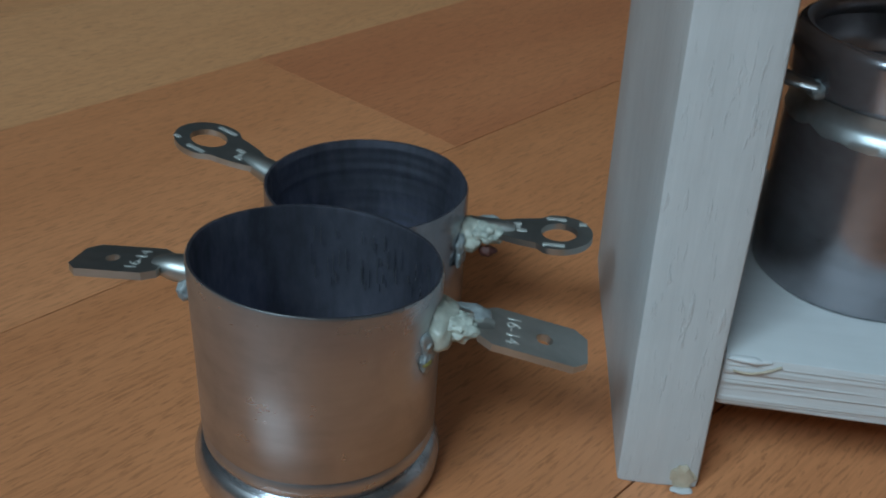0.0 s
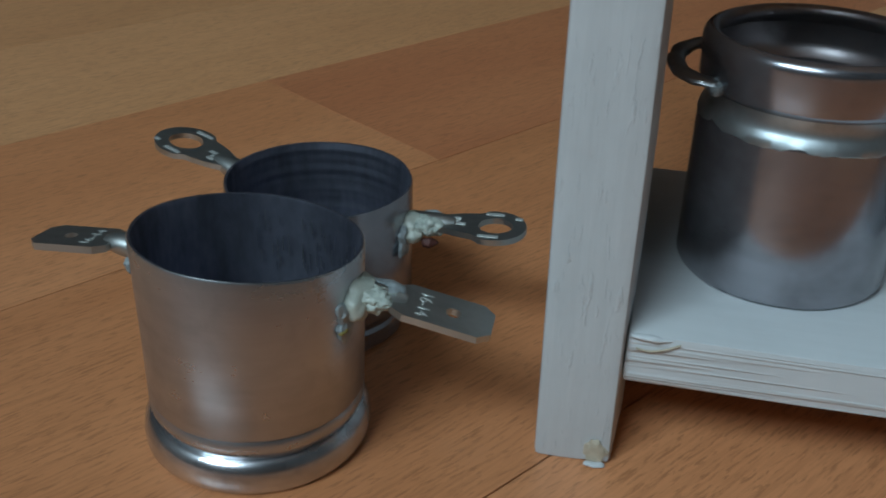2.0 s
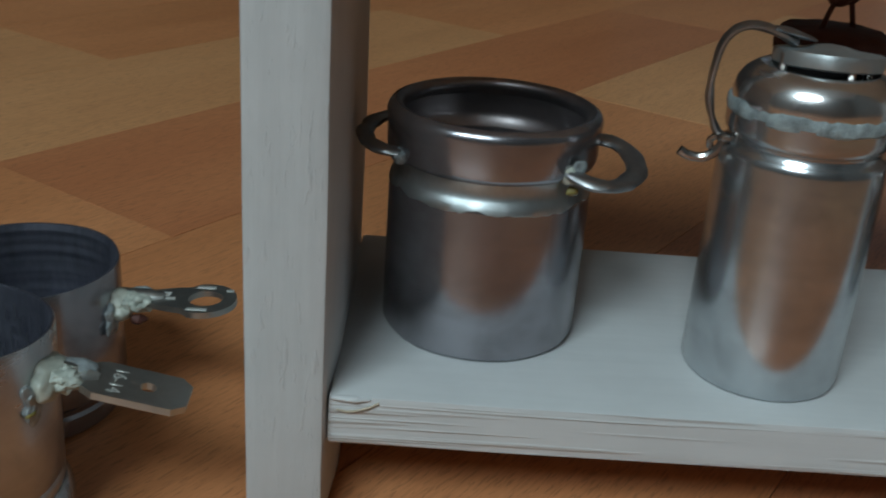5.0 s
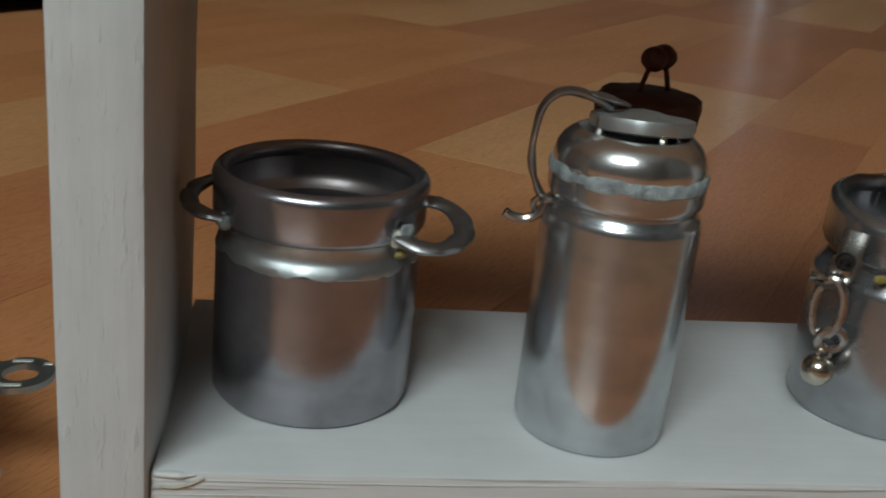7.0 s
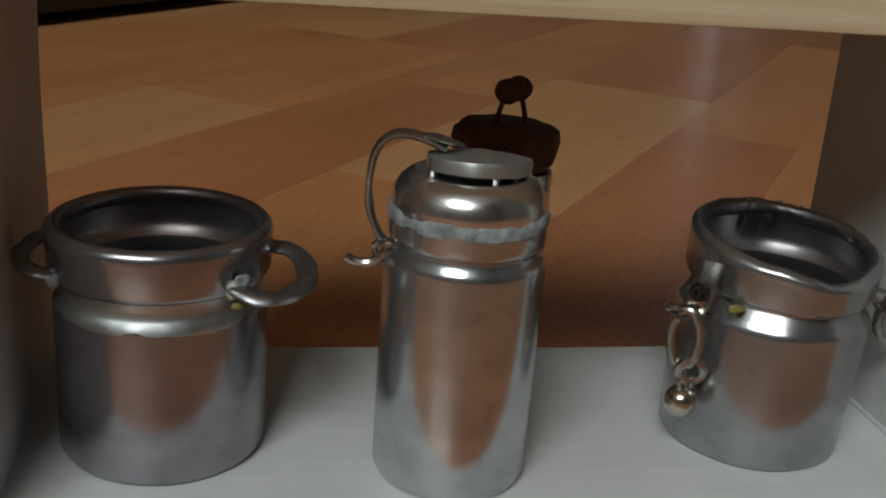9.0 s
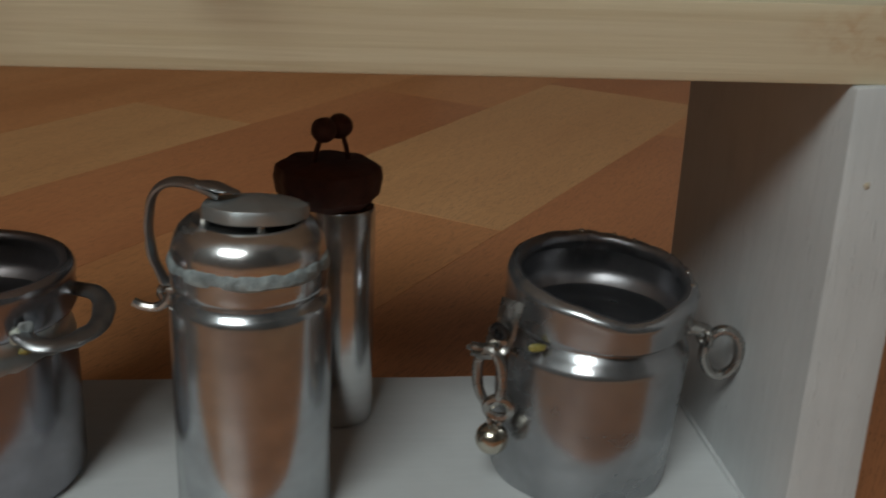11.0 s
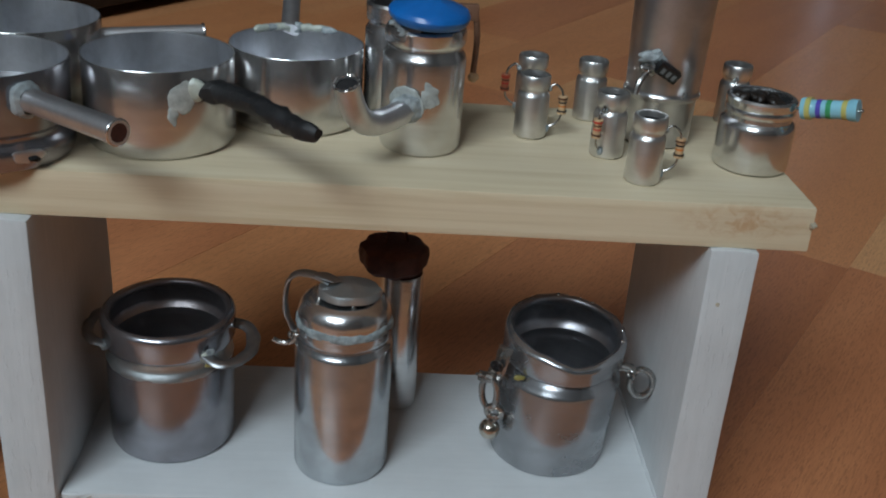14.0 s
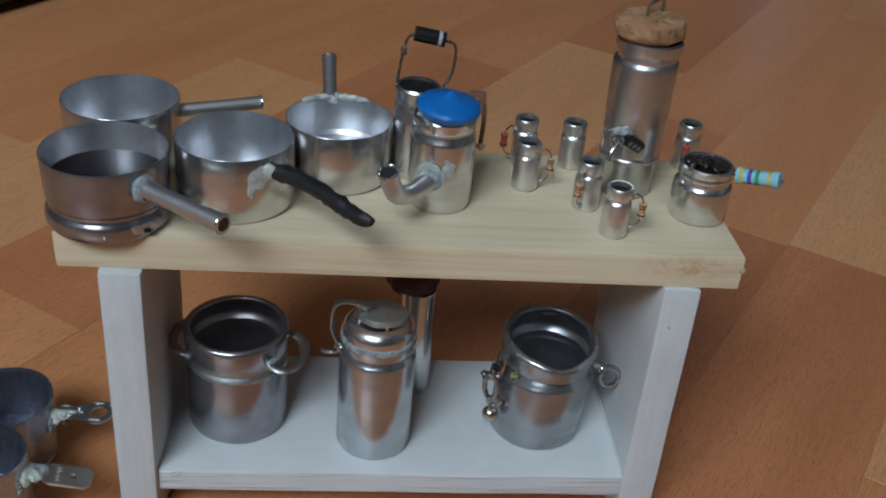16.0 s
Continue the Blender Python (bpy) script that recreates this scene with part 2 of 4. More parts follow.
def laminate(name, light, mid, dark):
    """Beech laminate: tone by piece, long soft figure and short dark flecks along the strip."""
    m, t, b = material(name)
    info = t.nodes.new("ShaderNodeObjectInfo")
    tc = t.nodes.new("ShaderNodeTexCoord")
    mp = t.nodes.new("ShaderNodeMapping")
    mp.vector_type = "TEXTURE"
    mp.inputs["Rotation"].default_value = (0, 0, STRIP_ANGLE)
    link(t, tc.outputs["Object"], mp.inputs["Vector"])
    off = t.nodes.new("ShaderNodeVectorMath")
    off.operation = "ADD"
    sc = t.nodes.new("ShaderNodeVectorMath")
    sc.operation = "SCALE"
    sc.inputs[0].default_value = (3.1, 1.7, 0.9)
    link(t, info.outputs["Random"], sc.inputs["Scale"])
    link(t, mp.outputs["Vector"], off.inputs[0])
    link(t, sc.outputs["Vector"], off.inputs[1])

    def stretched(s):
        q = t.nodes.new("ShaderNodeVectorMath")
        q.operation = "MULTIPLY"
        q.inputs[1].default_value = s
        link(t, off.outputs["Vector"], q.inputs[0])
        return q.outputs["Vector"]
    figure = noise_tex(t, stretched((5, 38, 1)), 1.0, 4, 0.55, 0.5)
    flecks = noise_tex(t, stretched((380, 2700, 1)), 1.0, 2, 0.55, 0.4)
    fine = noise_tex(t, stretched((120, 2200, 1)), 1.0, 3, 0.6)
    cloud = noise_tex(t, stretched((9, 12, 1)), 1.0, 3, 0.5)
    col = ramp(t, mix(t, 0.35, figure, cloud), [(0.3, dark), (0.5, mid), (0.7, light)])
    col = mix(t, ramp(t, flecks, [(0.53, grey(0)), (0.68, grey(0.5))]), col, tuple(c * 0.42 for c in dark))
    col = mix(t, ramp(t, fine, [(0.45, grey(0)), (0.75, grey(0.5))]), col, tuple(c * 0.7 for c in dark))
    link(t, col, b.inputs["Base Color"])
    link(t, ramp(t, cloud, [(0.3, grey(0.30)), (0.7, grey(0.40))]), b.inputs["Roughness"])
    b.inputs["Specular IOR Level"].default_value = 0.4
    b.inputs["Coat Weight"].default_value, b.inputs["Coat Roughness"].default_value = 0.22, 0.18
    bump(t, b, mix(t, 0.4, flecks, fine), 0.10, 0.0002)
    return m


LAM = {
    "light": laminate("beech_laminate_pale", (0.712, 0.372, 0.172), (0.650, 0.324, 0.143), (0.569, 0.269, 0.115)),
    "mid": laminate("beech_laminate_mid", (0.666, 0.291, 0.126), (0.602, 0.252, 0.104), (0.517, 0.204, 0.080)),
    "red": laminate("beech_laminate_red", (0.596, 0.243, 0.103), (0.522, 0.199, 0.085), (0.436, 0.156, 0.063)),
    "tan": laminate("beech_laminate_tan", (0.689, 0.324, 0.142), (0.625, 0.281, 0.123), (0.545, 0.232, 0.095)),
}
SUBFLOOR = plain("dark_joint", (0.05, 0.025, 0.012), 0.8, 0.3, 200, 0.1)


# ---------- mesh helpers, in millimetres ----------
MM = 0.001


def finish(bm, name, mat, smooth=True, angle=35):
    bmesh.ops.recalc_face_normals(bm, faces=bm.faces)
    me = bpy.data.meshes.new(name)
    bm.to_mesh(me)
    bm.free()
    me.materials.append(mat)
    if smooth:
        me.shade_smooth()
        me.set_sharp_from_angle(angle=radians(angle))
    return me


def part(name, bm, mat, parent, label="", smooth=True, angle=35):
    for v in bm.verts:
        v.co *= MM
    ob = new(name, finish(bm, name, mat, smooth, angle))
    ob.parent = parent
    if label:
        tagged(ob, label)
    return ob


def thing(name, x, y, z, label, category, group="", turn=0.0, tilt=(0, 0)):
    ob = new(name)
    ob.empty_display_size = 0.005
    ob.matrix_world = pose(x * MM, y * MM, z * MM, tilt[0], tilt[1], turn)
    return tagged(ob, label, category, group)


def lathe(profile, seg=72, rough=0.0, seed=0.0, change=None):
    """A turned shell from a closed or open (radius, height) outline; rough makes it uneven by that many mm."""
    bm = bmesh.new()
    rings = []
    for r, z in profile:
        if r < 1e-6:
            rings.append([bm.verts.new((0, 0, z))])
            continue
        ring = []
        for i in range(seg):
            a = 2 * math.pi * i / seg
            d = rough * noise.noise(Vector((math.cos(a) * 2.2 + seed, math.sin(a) * 2.2, z * 0.22 + seed))) if rough else 0.0
            p = Vector(((r + d) * math.cos(a), (r + d) * math.sin(a), z))
            if change:
                p = change(p, a)
            ring.append(bm.verts.new(p))
        rings.append(ring)
    for a, b in zip(rings, rings[1:]):
        for i in range(seg):
            j = (i + 1) % seg
            if len(a) == 1 and len(b) == 1:
                continue
            if len(a) == 1:
                bm.faces.new((a[0], b[j], b[i]))
            elif len(b) == 1:
                bm.faces.new((a[i], a[j], b[0]))
            else:
                bm.faces.new((a[i], a[j], b[j], b[i]))
    return bm


def smooth_path(pts, n=6):
    pts = [Vector(p) for p in pts]
    if len(pts) < 3:
        return pts
    out = []
    ext = [pts[0] * 2 - pts[1]] + pts + [pts[-1] * 2 - pts[-2]]
    for k in range(1, len(ext) - 2):
        a, b, c, d = ext[k - 1:k + 3]
        for i in range(n):
            s = i / n
            out.append(0.5 * (2 * b + (c - a) * s + (2 * a - 5 * b + 4 * c - d) * s * s + (3 * b - a - 3 * c + d) * s ** 3))
    return out + [pts[-1]]


def sweep(pts, rx, ry=None, seg=10, curve=True, cap=True, up=(0, 0, 1), grow=None, rough=0.0, seed=0.0, hollow=0.0):
    """A rod (or a flat ribbon, rx by ry) along a path; hollow gives the bore's radius."""
    ry = ry or rx
    pts = smooth_path(pts) if curve else [Vector(p) for p in pts]
    bm = bmesh.new()
    rings = []
    n = len(pts)
    side = None
    for k, p in enumerate(pts):
        d = (pts[min(k + 1, n - 1)] - pts[max(k - 1, 0)]).normalized()
        if side is None:
            u = Vector(up)
            side = d.cross(u)
            if side.length < 0.05:
                side = d.cross(Vector((1, 0, 0)))
        else:
            side = side - d * side.dot(d)
        side.normalize()
        top = side.cross(d).normalized()
        g = grow(k / (n - 1)) if grow else 1.0
        ring = []
        for i in range(seg):
            a = 2 * math.pi * i / seg
            q = p + side * rx * g * math.cos(a) + top * ry * g * math.sin(a)
            if rough:
                q += (q - p).normalized() * rough * noise.noise(q * 0.6 + Vector((seed, seed, 0)))
            ring.append(bm.verts.new(q))
        rings.append(ring)
    for a, b in zip(rings, rings[1:]):
        for i in range(seg):
            j = (i + 1) % seg
            bm.faces.new((a[i], a[j], b[j], b[i]))
    if hollow:
        inner = []
        for ring, deep in ((rings[-1], 0.0), (rings[-1], 1.0)):
            p, d = pts[-1], (pts[-1] - pts[-2]).normalized()
            depth = deep * 4.0 * hollow
            inner.append([bm.verts.new(p + (v.co - p) * (hollow / rx) - d * depth) for v in ring])
        for a, b in ((rings[-1], inner[0]), (inner[0], inner[1])):
            for i in range(seg):
                j = (i + 1) % seg
                bm.faces.new((a[i], a[j], b[j], b[i]))
        bm.faces.new(inner[1])
        bm.faces.new(rings[0][::-1])
    elif cap:
        bm.faces.new(rings[-1])
        bm.faces.new(rings[0][::-1])
    return bm


def ring_torus(center, normal, r, wire, seg=24, sides=8, stretch=(1, 1)):
    n = Vector(normal).normalized()
    q = n.to_track_quat("Z", "Y")
    pts = [Vector(center) + q @ Vector((r * stretch[0] * math.cos(2 * math.pi * i / seg), r * stretch[1] * math.sin(2 * math.pi * i / seg), 0)) for i in range(seg)]
    bm = bmesh.new()
    rings = []
    for k, p in enumerate(pts):
        d = (pts[(k + 1) % seg] - pts[k - 1]).normalized()
        s = d.cross(n).normalized()
        rings.append([bm.verts.new(p + s * wire * math.cos(2 * math.pi * i / sides) + n * wire * math.sin(2 * math.pi * i / sides)) for i in range(sides)])
    for k in range(seg):
        a, b = rings[k], rings[(k + 1) % seg]
        for i in range(sides):
            j = (i + 1) % sides
            bm.faces.new((a[i], a[j], b[j], b[i]))
    return bm


def blob(center, size, seed, rough=0.35, level=3, freq=0.9):
    bm = bmesh.new()
    bmesh.ops.create_icosphere(bm, subdivisions=level, radius=1.0)
    for v in bm.verts:
        p = Vector((v.co.x * size[0], v.co.y * size[1], v.co.z * size[2]))
        f = 1 + rough * noise.noise(p * freq + Vector((seed * 3.1, seed, seed * 1.7))) + 0.5 * rough * noise.noise(p * freq * 2.7 + Vector((seed, 0, seed)))
        v.co = Vector(center) + p * f
    return bm


def block(x0, x1, y0, y1, z0, z1, bevel=0.4, cuts=0, rough=0.0, seed=0.0, lean=(0, 0)):
    bm = bmesh.new()
    bmesh.ops.create_cube(bm, size=1)
    for v in bm.verts:
        v.co = Vector(((x0 + x1) / 2 + v.co.x * (x1 - x0), (y0 + y1) / 2 + v.co.y * (y1 - y0), (z0 + z1) / 2 + v.co.z * (z1 - z0)))
    if bevel:
        bmesh.ops.bevel(bm, geom=bm.edges[:], offset=bevel, segments=2, affect="EDGES", profile=0.6)
    if cuts:
        bmesh.ops.subdivide_edges(bm, edges=[e for e in bm.edges if e.calc_length() > 4], cuts=cuts, use_grid_fill=True)
    for v in bm.verts:
        if rough:
            v.co += Vector([rough * noise.noise(v.co * 0.16 + Vector((seed + 9 * k, seed, 0))) for k in range(3)])
        h = (v.co.z - z0) / (z1 - z0)
        v.co.x += lean[0] * h
        v.co.y += lean[1] * h
    return bm


def plate(outline, thick, hole=None, hole_r=0.0, seg=20):
    """A flat sheet in x, y from a convex outline, with an optional round hole."""
    bm = bmesh.new()
    n = len(outline)
    def ringverts(pts, z):
        return [bm.verts.new((p[0], p[1], z)) for p in pts]
    lo, hi = ringverts(outline, 0), ringverts(outline, thick)
    for i in range(n):
        j = (i + 1) % n
        bm.faces.new((lo[i], lo[j], hi[j], hi[i]))
    if hole:
        pts = []
        for p in outline:
            d = Vector((p[0] - hole[0], p[1] - hole[1]))
            d.normalize()
            pts.append((hole[0] + d.x * hole_r, hole[1] + d.y * hole_r))
        l2, h2 = ringverts(pts, 0), ringverts(pts, thick)
        for i in range(n):
            j = (i + 1) % n
            bm.faces.new((hi[i], hi[j], h2[j], h2[i]))
            bm.faces.new((lo[j], lo[i], l2[i], l2[j]))
            bm.faces.new((h2[i], h2[j], l2[j], l2[i]))
    else:
        bm.faces.new(hi)
        bm.faces.new(lo[::-1])
    return bm


def moved(bm, m):
    bmesh.ops.transform(bm, matrix=m, verts=bm.verts)
    return bm


def place(x, y, z, rx=0, ry=0, rz=0):
    return Matrix.LocRotScale((x, y, z), Euler([radians(a) for a in (rx, ry, rz)]), None)


def writing(text, size, mat, parent, m, name="stamped_text"):
    cu = bpy.data.curves.new(name, "FONT")
    cu.body, cu.size, cu.align_x, cu.align_y, cu.extrude = text, size * MM, "CENTER", "CENTER", 0.00002
    tmp = new("tmp_text", cu)
    me = bpy.data.meshes.new_from_object(tmp.evaluated_get(bpy.context.evaluated_depsgraph_get()))
    bpy.data.objects.remove(tmp)
    me.materials.append(mat)
    ob = new(name, me)
    ob.parent = parent
    mm = m.copy()
    mm.translation = mm.translation * MM
    ob.matrix_basis = mm
    return ob


# ---------- room ----------
def room():
    x0, x1, y0, y1, h, w = -1700, 1900, -1960, 2300, 2700, 120
    def wall(name, *b):
        ob = new(name, finish(scaled(block(*b, bevel=0)), name, WALL, False))
        tagged(ob, "plain grey painted wall of the room", "wall", kind="structure")
    wall("wall_west", x0 - w, x0, y0, y1, 0, h)
    wall("wall_east", x1, x1 + w, y0, y1, 0, h)
    # north wall with a narrow glazed slot, known from its streak in the floor
    slabs("wall_north", ((x0 - w, SLOT[0], y1, y1 + w, 0, h), (SLOT[1], x1 + w, y1, y1 + w, 0, h), (SLOT[0], SLOT[1], y1, y1 + w, 2050, h)), WALL, "grey painted wall with a narrow tall opening", "wall")
    # south wall in four pieces round the window opening
    a, b, lo, hi = -1620, -220, 1640, 2600
    slabs("wall_south", tuple((*q[:2], y0 - w, y0, *q[2:]) for q in ((x0 - w, a, 0, h), (b, x1 + w, 0, h), (a, b, 0, lo), (a, b, hi, h))), WALL, "grey painted wall with a high window opening", "wall")
    slabs("ceiling", ((x0 - w, x1 + w, y0 - w, y1 + w, h, h + 100),), CEIL, "plain pale painted ceiling", "ceiling")
    win = new("window_1")
    tagged(win, "white framed high window letting in grey daylight", "window", kind="structure")
    for q in ((a - 60, a - 2, lo - 60, hi + 60), (b + 2, b + 60, lo - 60, hi + 60), (a - 2, b + 2, lo - 60, lo - 2), (a - 2, b + 2, hi + 2, hi + 60)):
        part("window_frame", block(q[0], q[1], y0 + 2, y0 + 22, q[2], q[3], bevel=3), WHITE_TRIM, win)
    win = new("window_2")
    tagged(win, "narrow tall window slot with white casing", "window", kind="structure")
    for q in ((SLOT[0] - 40, SLOT[0] - 2), (SLOT[1] + 2, SLOT[1] + 40)):
        part("casing", block(q[0], q[1], y1 - 22, y1 - 3, 2, 2050, bevel=3), WHITE_TRIM, win)


SLOT = (1085, 1165)


def slabs(name, pieces, mat, label, category):
    bm = bmesh.new()
    for q in pieces:
        bb = block(*q, bevel=0)
        me = bpy.data.meshes.new("tmp")
        bb.to_mesh(me)
        bb.free()
        bm.from_mesh(me)
        bpy.data.meshes.remove(me)
    tagged(new(name, finish(scaled(bm), name, mat, False)), label, category, kind="structure")


def scaled(bm):
    for v in bm.verts:
        v.co *= MM
    return bm


room()


# ---------- floor of laminate strips ----------
EDGES = [-180, -124, -68, 2, 46, 97, 150]
while EDGES[0] > -2600:
    EDGES.insert(0, EDGES[0] - 56)
while EDGES[-1] < 2400:
    EDGES.append(EDGES[-1] + 56)
PIECES = {-124: [(-700, -330, "tan"), (-330, 48, "mid"), (48, 330, "red"), (330, 640, "mid")],
          -68: [(-420, -120, "red"), (-120, 198, "mid"), (198, 391, "light"), (391, 720, "red")],
          -180: [(-260, 250, "light"), (250, 420, "mid"), (420, 700, "red")],
          2: [(-300, 60, "mid"), (60, 330, "red"), (330, 620, "mid")],
          46: [(-200, 245, "red"), (245, 560, "mid")],
          97: [(-150, 247, "red"), (247, 600, "light")],
          150: [(-240, 130, "mid"), (130, 460, "tan"), (460, 800, "mid")],
          -236: [(-200, 122, "light"), (122, 420, "mid"), (420, 800, "light")],
          -292: [(-300, 60, "light"), (60, 380, "mid"), (380, 700, "tan")]}


def floor():
    fl = new("floor", finish(scaled(block(-1700, 1900, -1960, 2300, -30, -3.0, bevel=0)), "floor", SUBFLOOR, False))
    tagged(fl, "beech look laminate floor in pale and reddish strips", "floor", kind="structure")
    rnd = random.Random(4)
    ca, sa = math.cos(STRIP_ANGLE), math.sin(STRIP_ANGLE)
    far = {k: bmesh.new() for k in LAM}
    def corner(s, u):
        return s * sa + u * ca, -s * ca + u * sa
    def slab(bm, s0, s1, u0, u1):
        g, c = (0.12, 0.3) if 2 in (s0, s1) and u0 < 0 < u1 else (0.02, 0.07)
        def outline(d):
            pts = [corner(s, u) for s, u in ((s0 + d, u0 + d), (s1 - d, u0 + d), (s1 - d, u1 - d), (s0 + d, u1 - d))]
            # cut off where the walls stand
            for axis, limit, sign in ((0, -1700, 1), (0, 1900, -1), (1, -1960, 1), (1, 2300, -1)):
                kept = []
                for p, q in zip(pts, pts[1:] + pts[:1]):
                    dp, dq = sign * (p[axis] - limit), sign * (q[axis] - limit)
                    if dp >= 0:
                        kept.append(p)
                    if (dp >= 0) != (dq >= 0):
                        k = dp / (dp - dq)
                        kept.append((p[0] + (q[0] - p[0]) * k, p[1] + (q[1] - p[1]) * k))
                pts = kept
            return pts
        low_ring, top_ring = outline(g), outline(c)
        if len(low_ring) < 3 or len(low_ring) != len(top_ring):
            return
        lo = [bm.verts.new((x, y, -3.0)) for x, y in low_ring]
        mid = [bm.verts.new((x, y, -0.05)) for x, y in low_ring]
        top = [bm.verts.new((x, y, 0.0)) for x, y in top_ring]
        n = len(lo)
        for a, b in ((lo, mid), (mid, top)):
            for i in range(n):
                j = (i + 1) % n
                bm.faces.new((a[i], a[j], b[j], b[i]))
        bm.faces.new(top)
    for s0, s1 in zip(EDGES, EDGES[1:]):
        rows = list(PIECES.get(s0, []))
        if not rows:
            start = rnd.uniform(-300, 0)
            rows = [(start, start + rnd.uniform(400, 700), rnd.choice(("mid", "tan", "red", "mid", "light")))]
        while rows[-1][1] < 2700:
            u = rows[-1][1]
            rows.append((u, u + rnd.uniform(380, 720), rnd.choice(("mid", "tan", "red", "mid", "light"))))
        while rows[0][0] > -2500:
            u = rows[0][0]
            rows.insert(0, (u - rnd.uniform(380, 720), u, rnd.choice(("mid", "tan", "red", "mid"))))
        for u0, u1, tone in rows:
            mx, my = corner((s0 + s1) / 2, (u0 + u1) / 2)
            if not (-2000 < mx < 2200 and -2250 < my < 2600):
                continue
            if -520 < mx < 720 and -320 < my < 1150:
                bm = bmesh.new()
                slab(bm, s0, s1, u0, u1)
                part("strip", bm, LAM[tone], fl, smooth=False)
            else:
                slab(far[tone], s0, s1, u0, u1)
    for tone, bm in far.items():
        ob = part("far_strips", bm, LAM[tone], fl, smooth=False)
        tagged(ob, kind="stuff")


floor()


# ---------- dark cabinet at the far edge of the floor ----------
def cabinet():
    c = thing("cabinet", -86, 426, 0, "dark stained low cabinet standing on the floor", "cabinet", turn=55)
    part("body", block(-210, 420, 6, 420, 12, 420, bevel=3), DARK_WOOD, c)
    part("plinth", block(-206, 416, 12, 400, 0, 12, bevel=1), DARK_WOOD, c)
    part("door", block(-206, 103, -10, 5, 6, 410, bevel=2), DARK_WOOD, c)
    part("door", block(107, 416, -10, 5, 6, 410, bevel=2), DARK_WOOD, c)


cabinet()


# ---------- the miniature shelf ----------
def widened(bm):
    """The left side board is thicker towards its back and worn narrower along its front."""
    for v in bm.verts:
        if v.co.x > 4.7:
            v.co.x -= 1.0 * max(0.0, 1 - (v.co.y + 1.0) / 9.0) + 0.3 * max(0.0, v.co.y) / 44.5
        else:
            v.co.x -= 3.0 * max(0.0, v.co.y) / 44.5
    return bm


def shelf():
    s = thing("miniature_shelf", 0, 0, 0, "small handmade shelf, white painted sides and lower board, bare pine top", "shelf")
    leg = part("leg", widened(block(0, 9.4, -1.0, 44.5, 0, 71.6, 0.7, 3, 0.3, 1.0, (-0.45, 2.2))), WHITE_LEG, s, "white painted side board with brush marks")
    part("chip", blob((6.9, -0.75, 1.7), (1.3, 0.5, 1.6), 2.0, 0.6), BARE_CHIP, leg, "torn paint at the foot")
    part("paint_flake", blob((6.9, -1.4, 0.25), (1.1, 0.6, 0.22), 5.0, 0.5), WHITE_LEG, leg)
    part("leg", block(121.6, 130.1, 0.6, 49, 0, 71.6, 0.5, 3, 0.3, 7.0, (0, 1.8)), WHITE_LEG, s, "white painted side board with brush marks")
    part("paint_dent", blob((124.5, 2.15, 61.4), (0.4, 0.2, 0.4), 6.0, 0.5, 2), BARE_CHIP, s, "small dent in the paint")
    part("paint_bead", sweep([(121.5, 3 + 5 * k, 16.5 + 0.12 * (k % 2)) for k in range(9)], 0.4, None, 8, True, True, (0, 0, 1), None, 0.3, 2.0), WHITE_LEG, s, "bead of thick paint in the corner")
    low = part("lower_board", block(8.8, 121.5, 1.0, 47, 10.3, 16.4, 0.5, 5, 0.22, 3.0), WHITE_SHELF, s, "white painted lower board with a ragged sawn edge")
    part("split", sweep([(9.8, 0.86, 14.9), (11.2, 0.8, 14.75), (13, 0.84, 15.2), (14.4, 0.95, 15.9)], 0.16, 0.1, 6), BARE_CHIP, low, "cracked edge")
    part("paint_lump", blob((11.3, 1.1, 16.2), (2.0, 0.5, 0.35), 9.0, 0.4), WHITE_SHELF, low)
    top = part("top_board", block(-9.4, 138.7, 3.4, 50.8, 71.7, 79.8, 0.55, 5, 0.22, 5.0), PINE, s, "bare pine top board with a stained front edge")
    part("notch", blob((138.3, 4.4, 76.4), (0.8, 1.5, 0.75), 4.0, 0.7), BARE_CHIP, top, "chipped notch at the corner")


shelf()


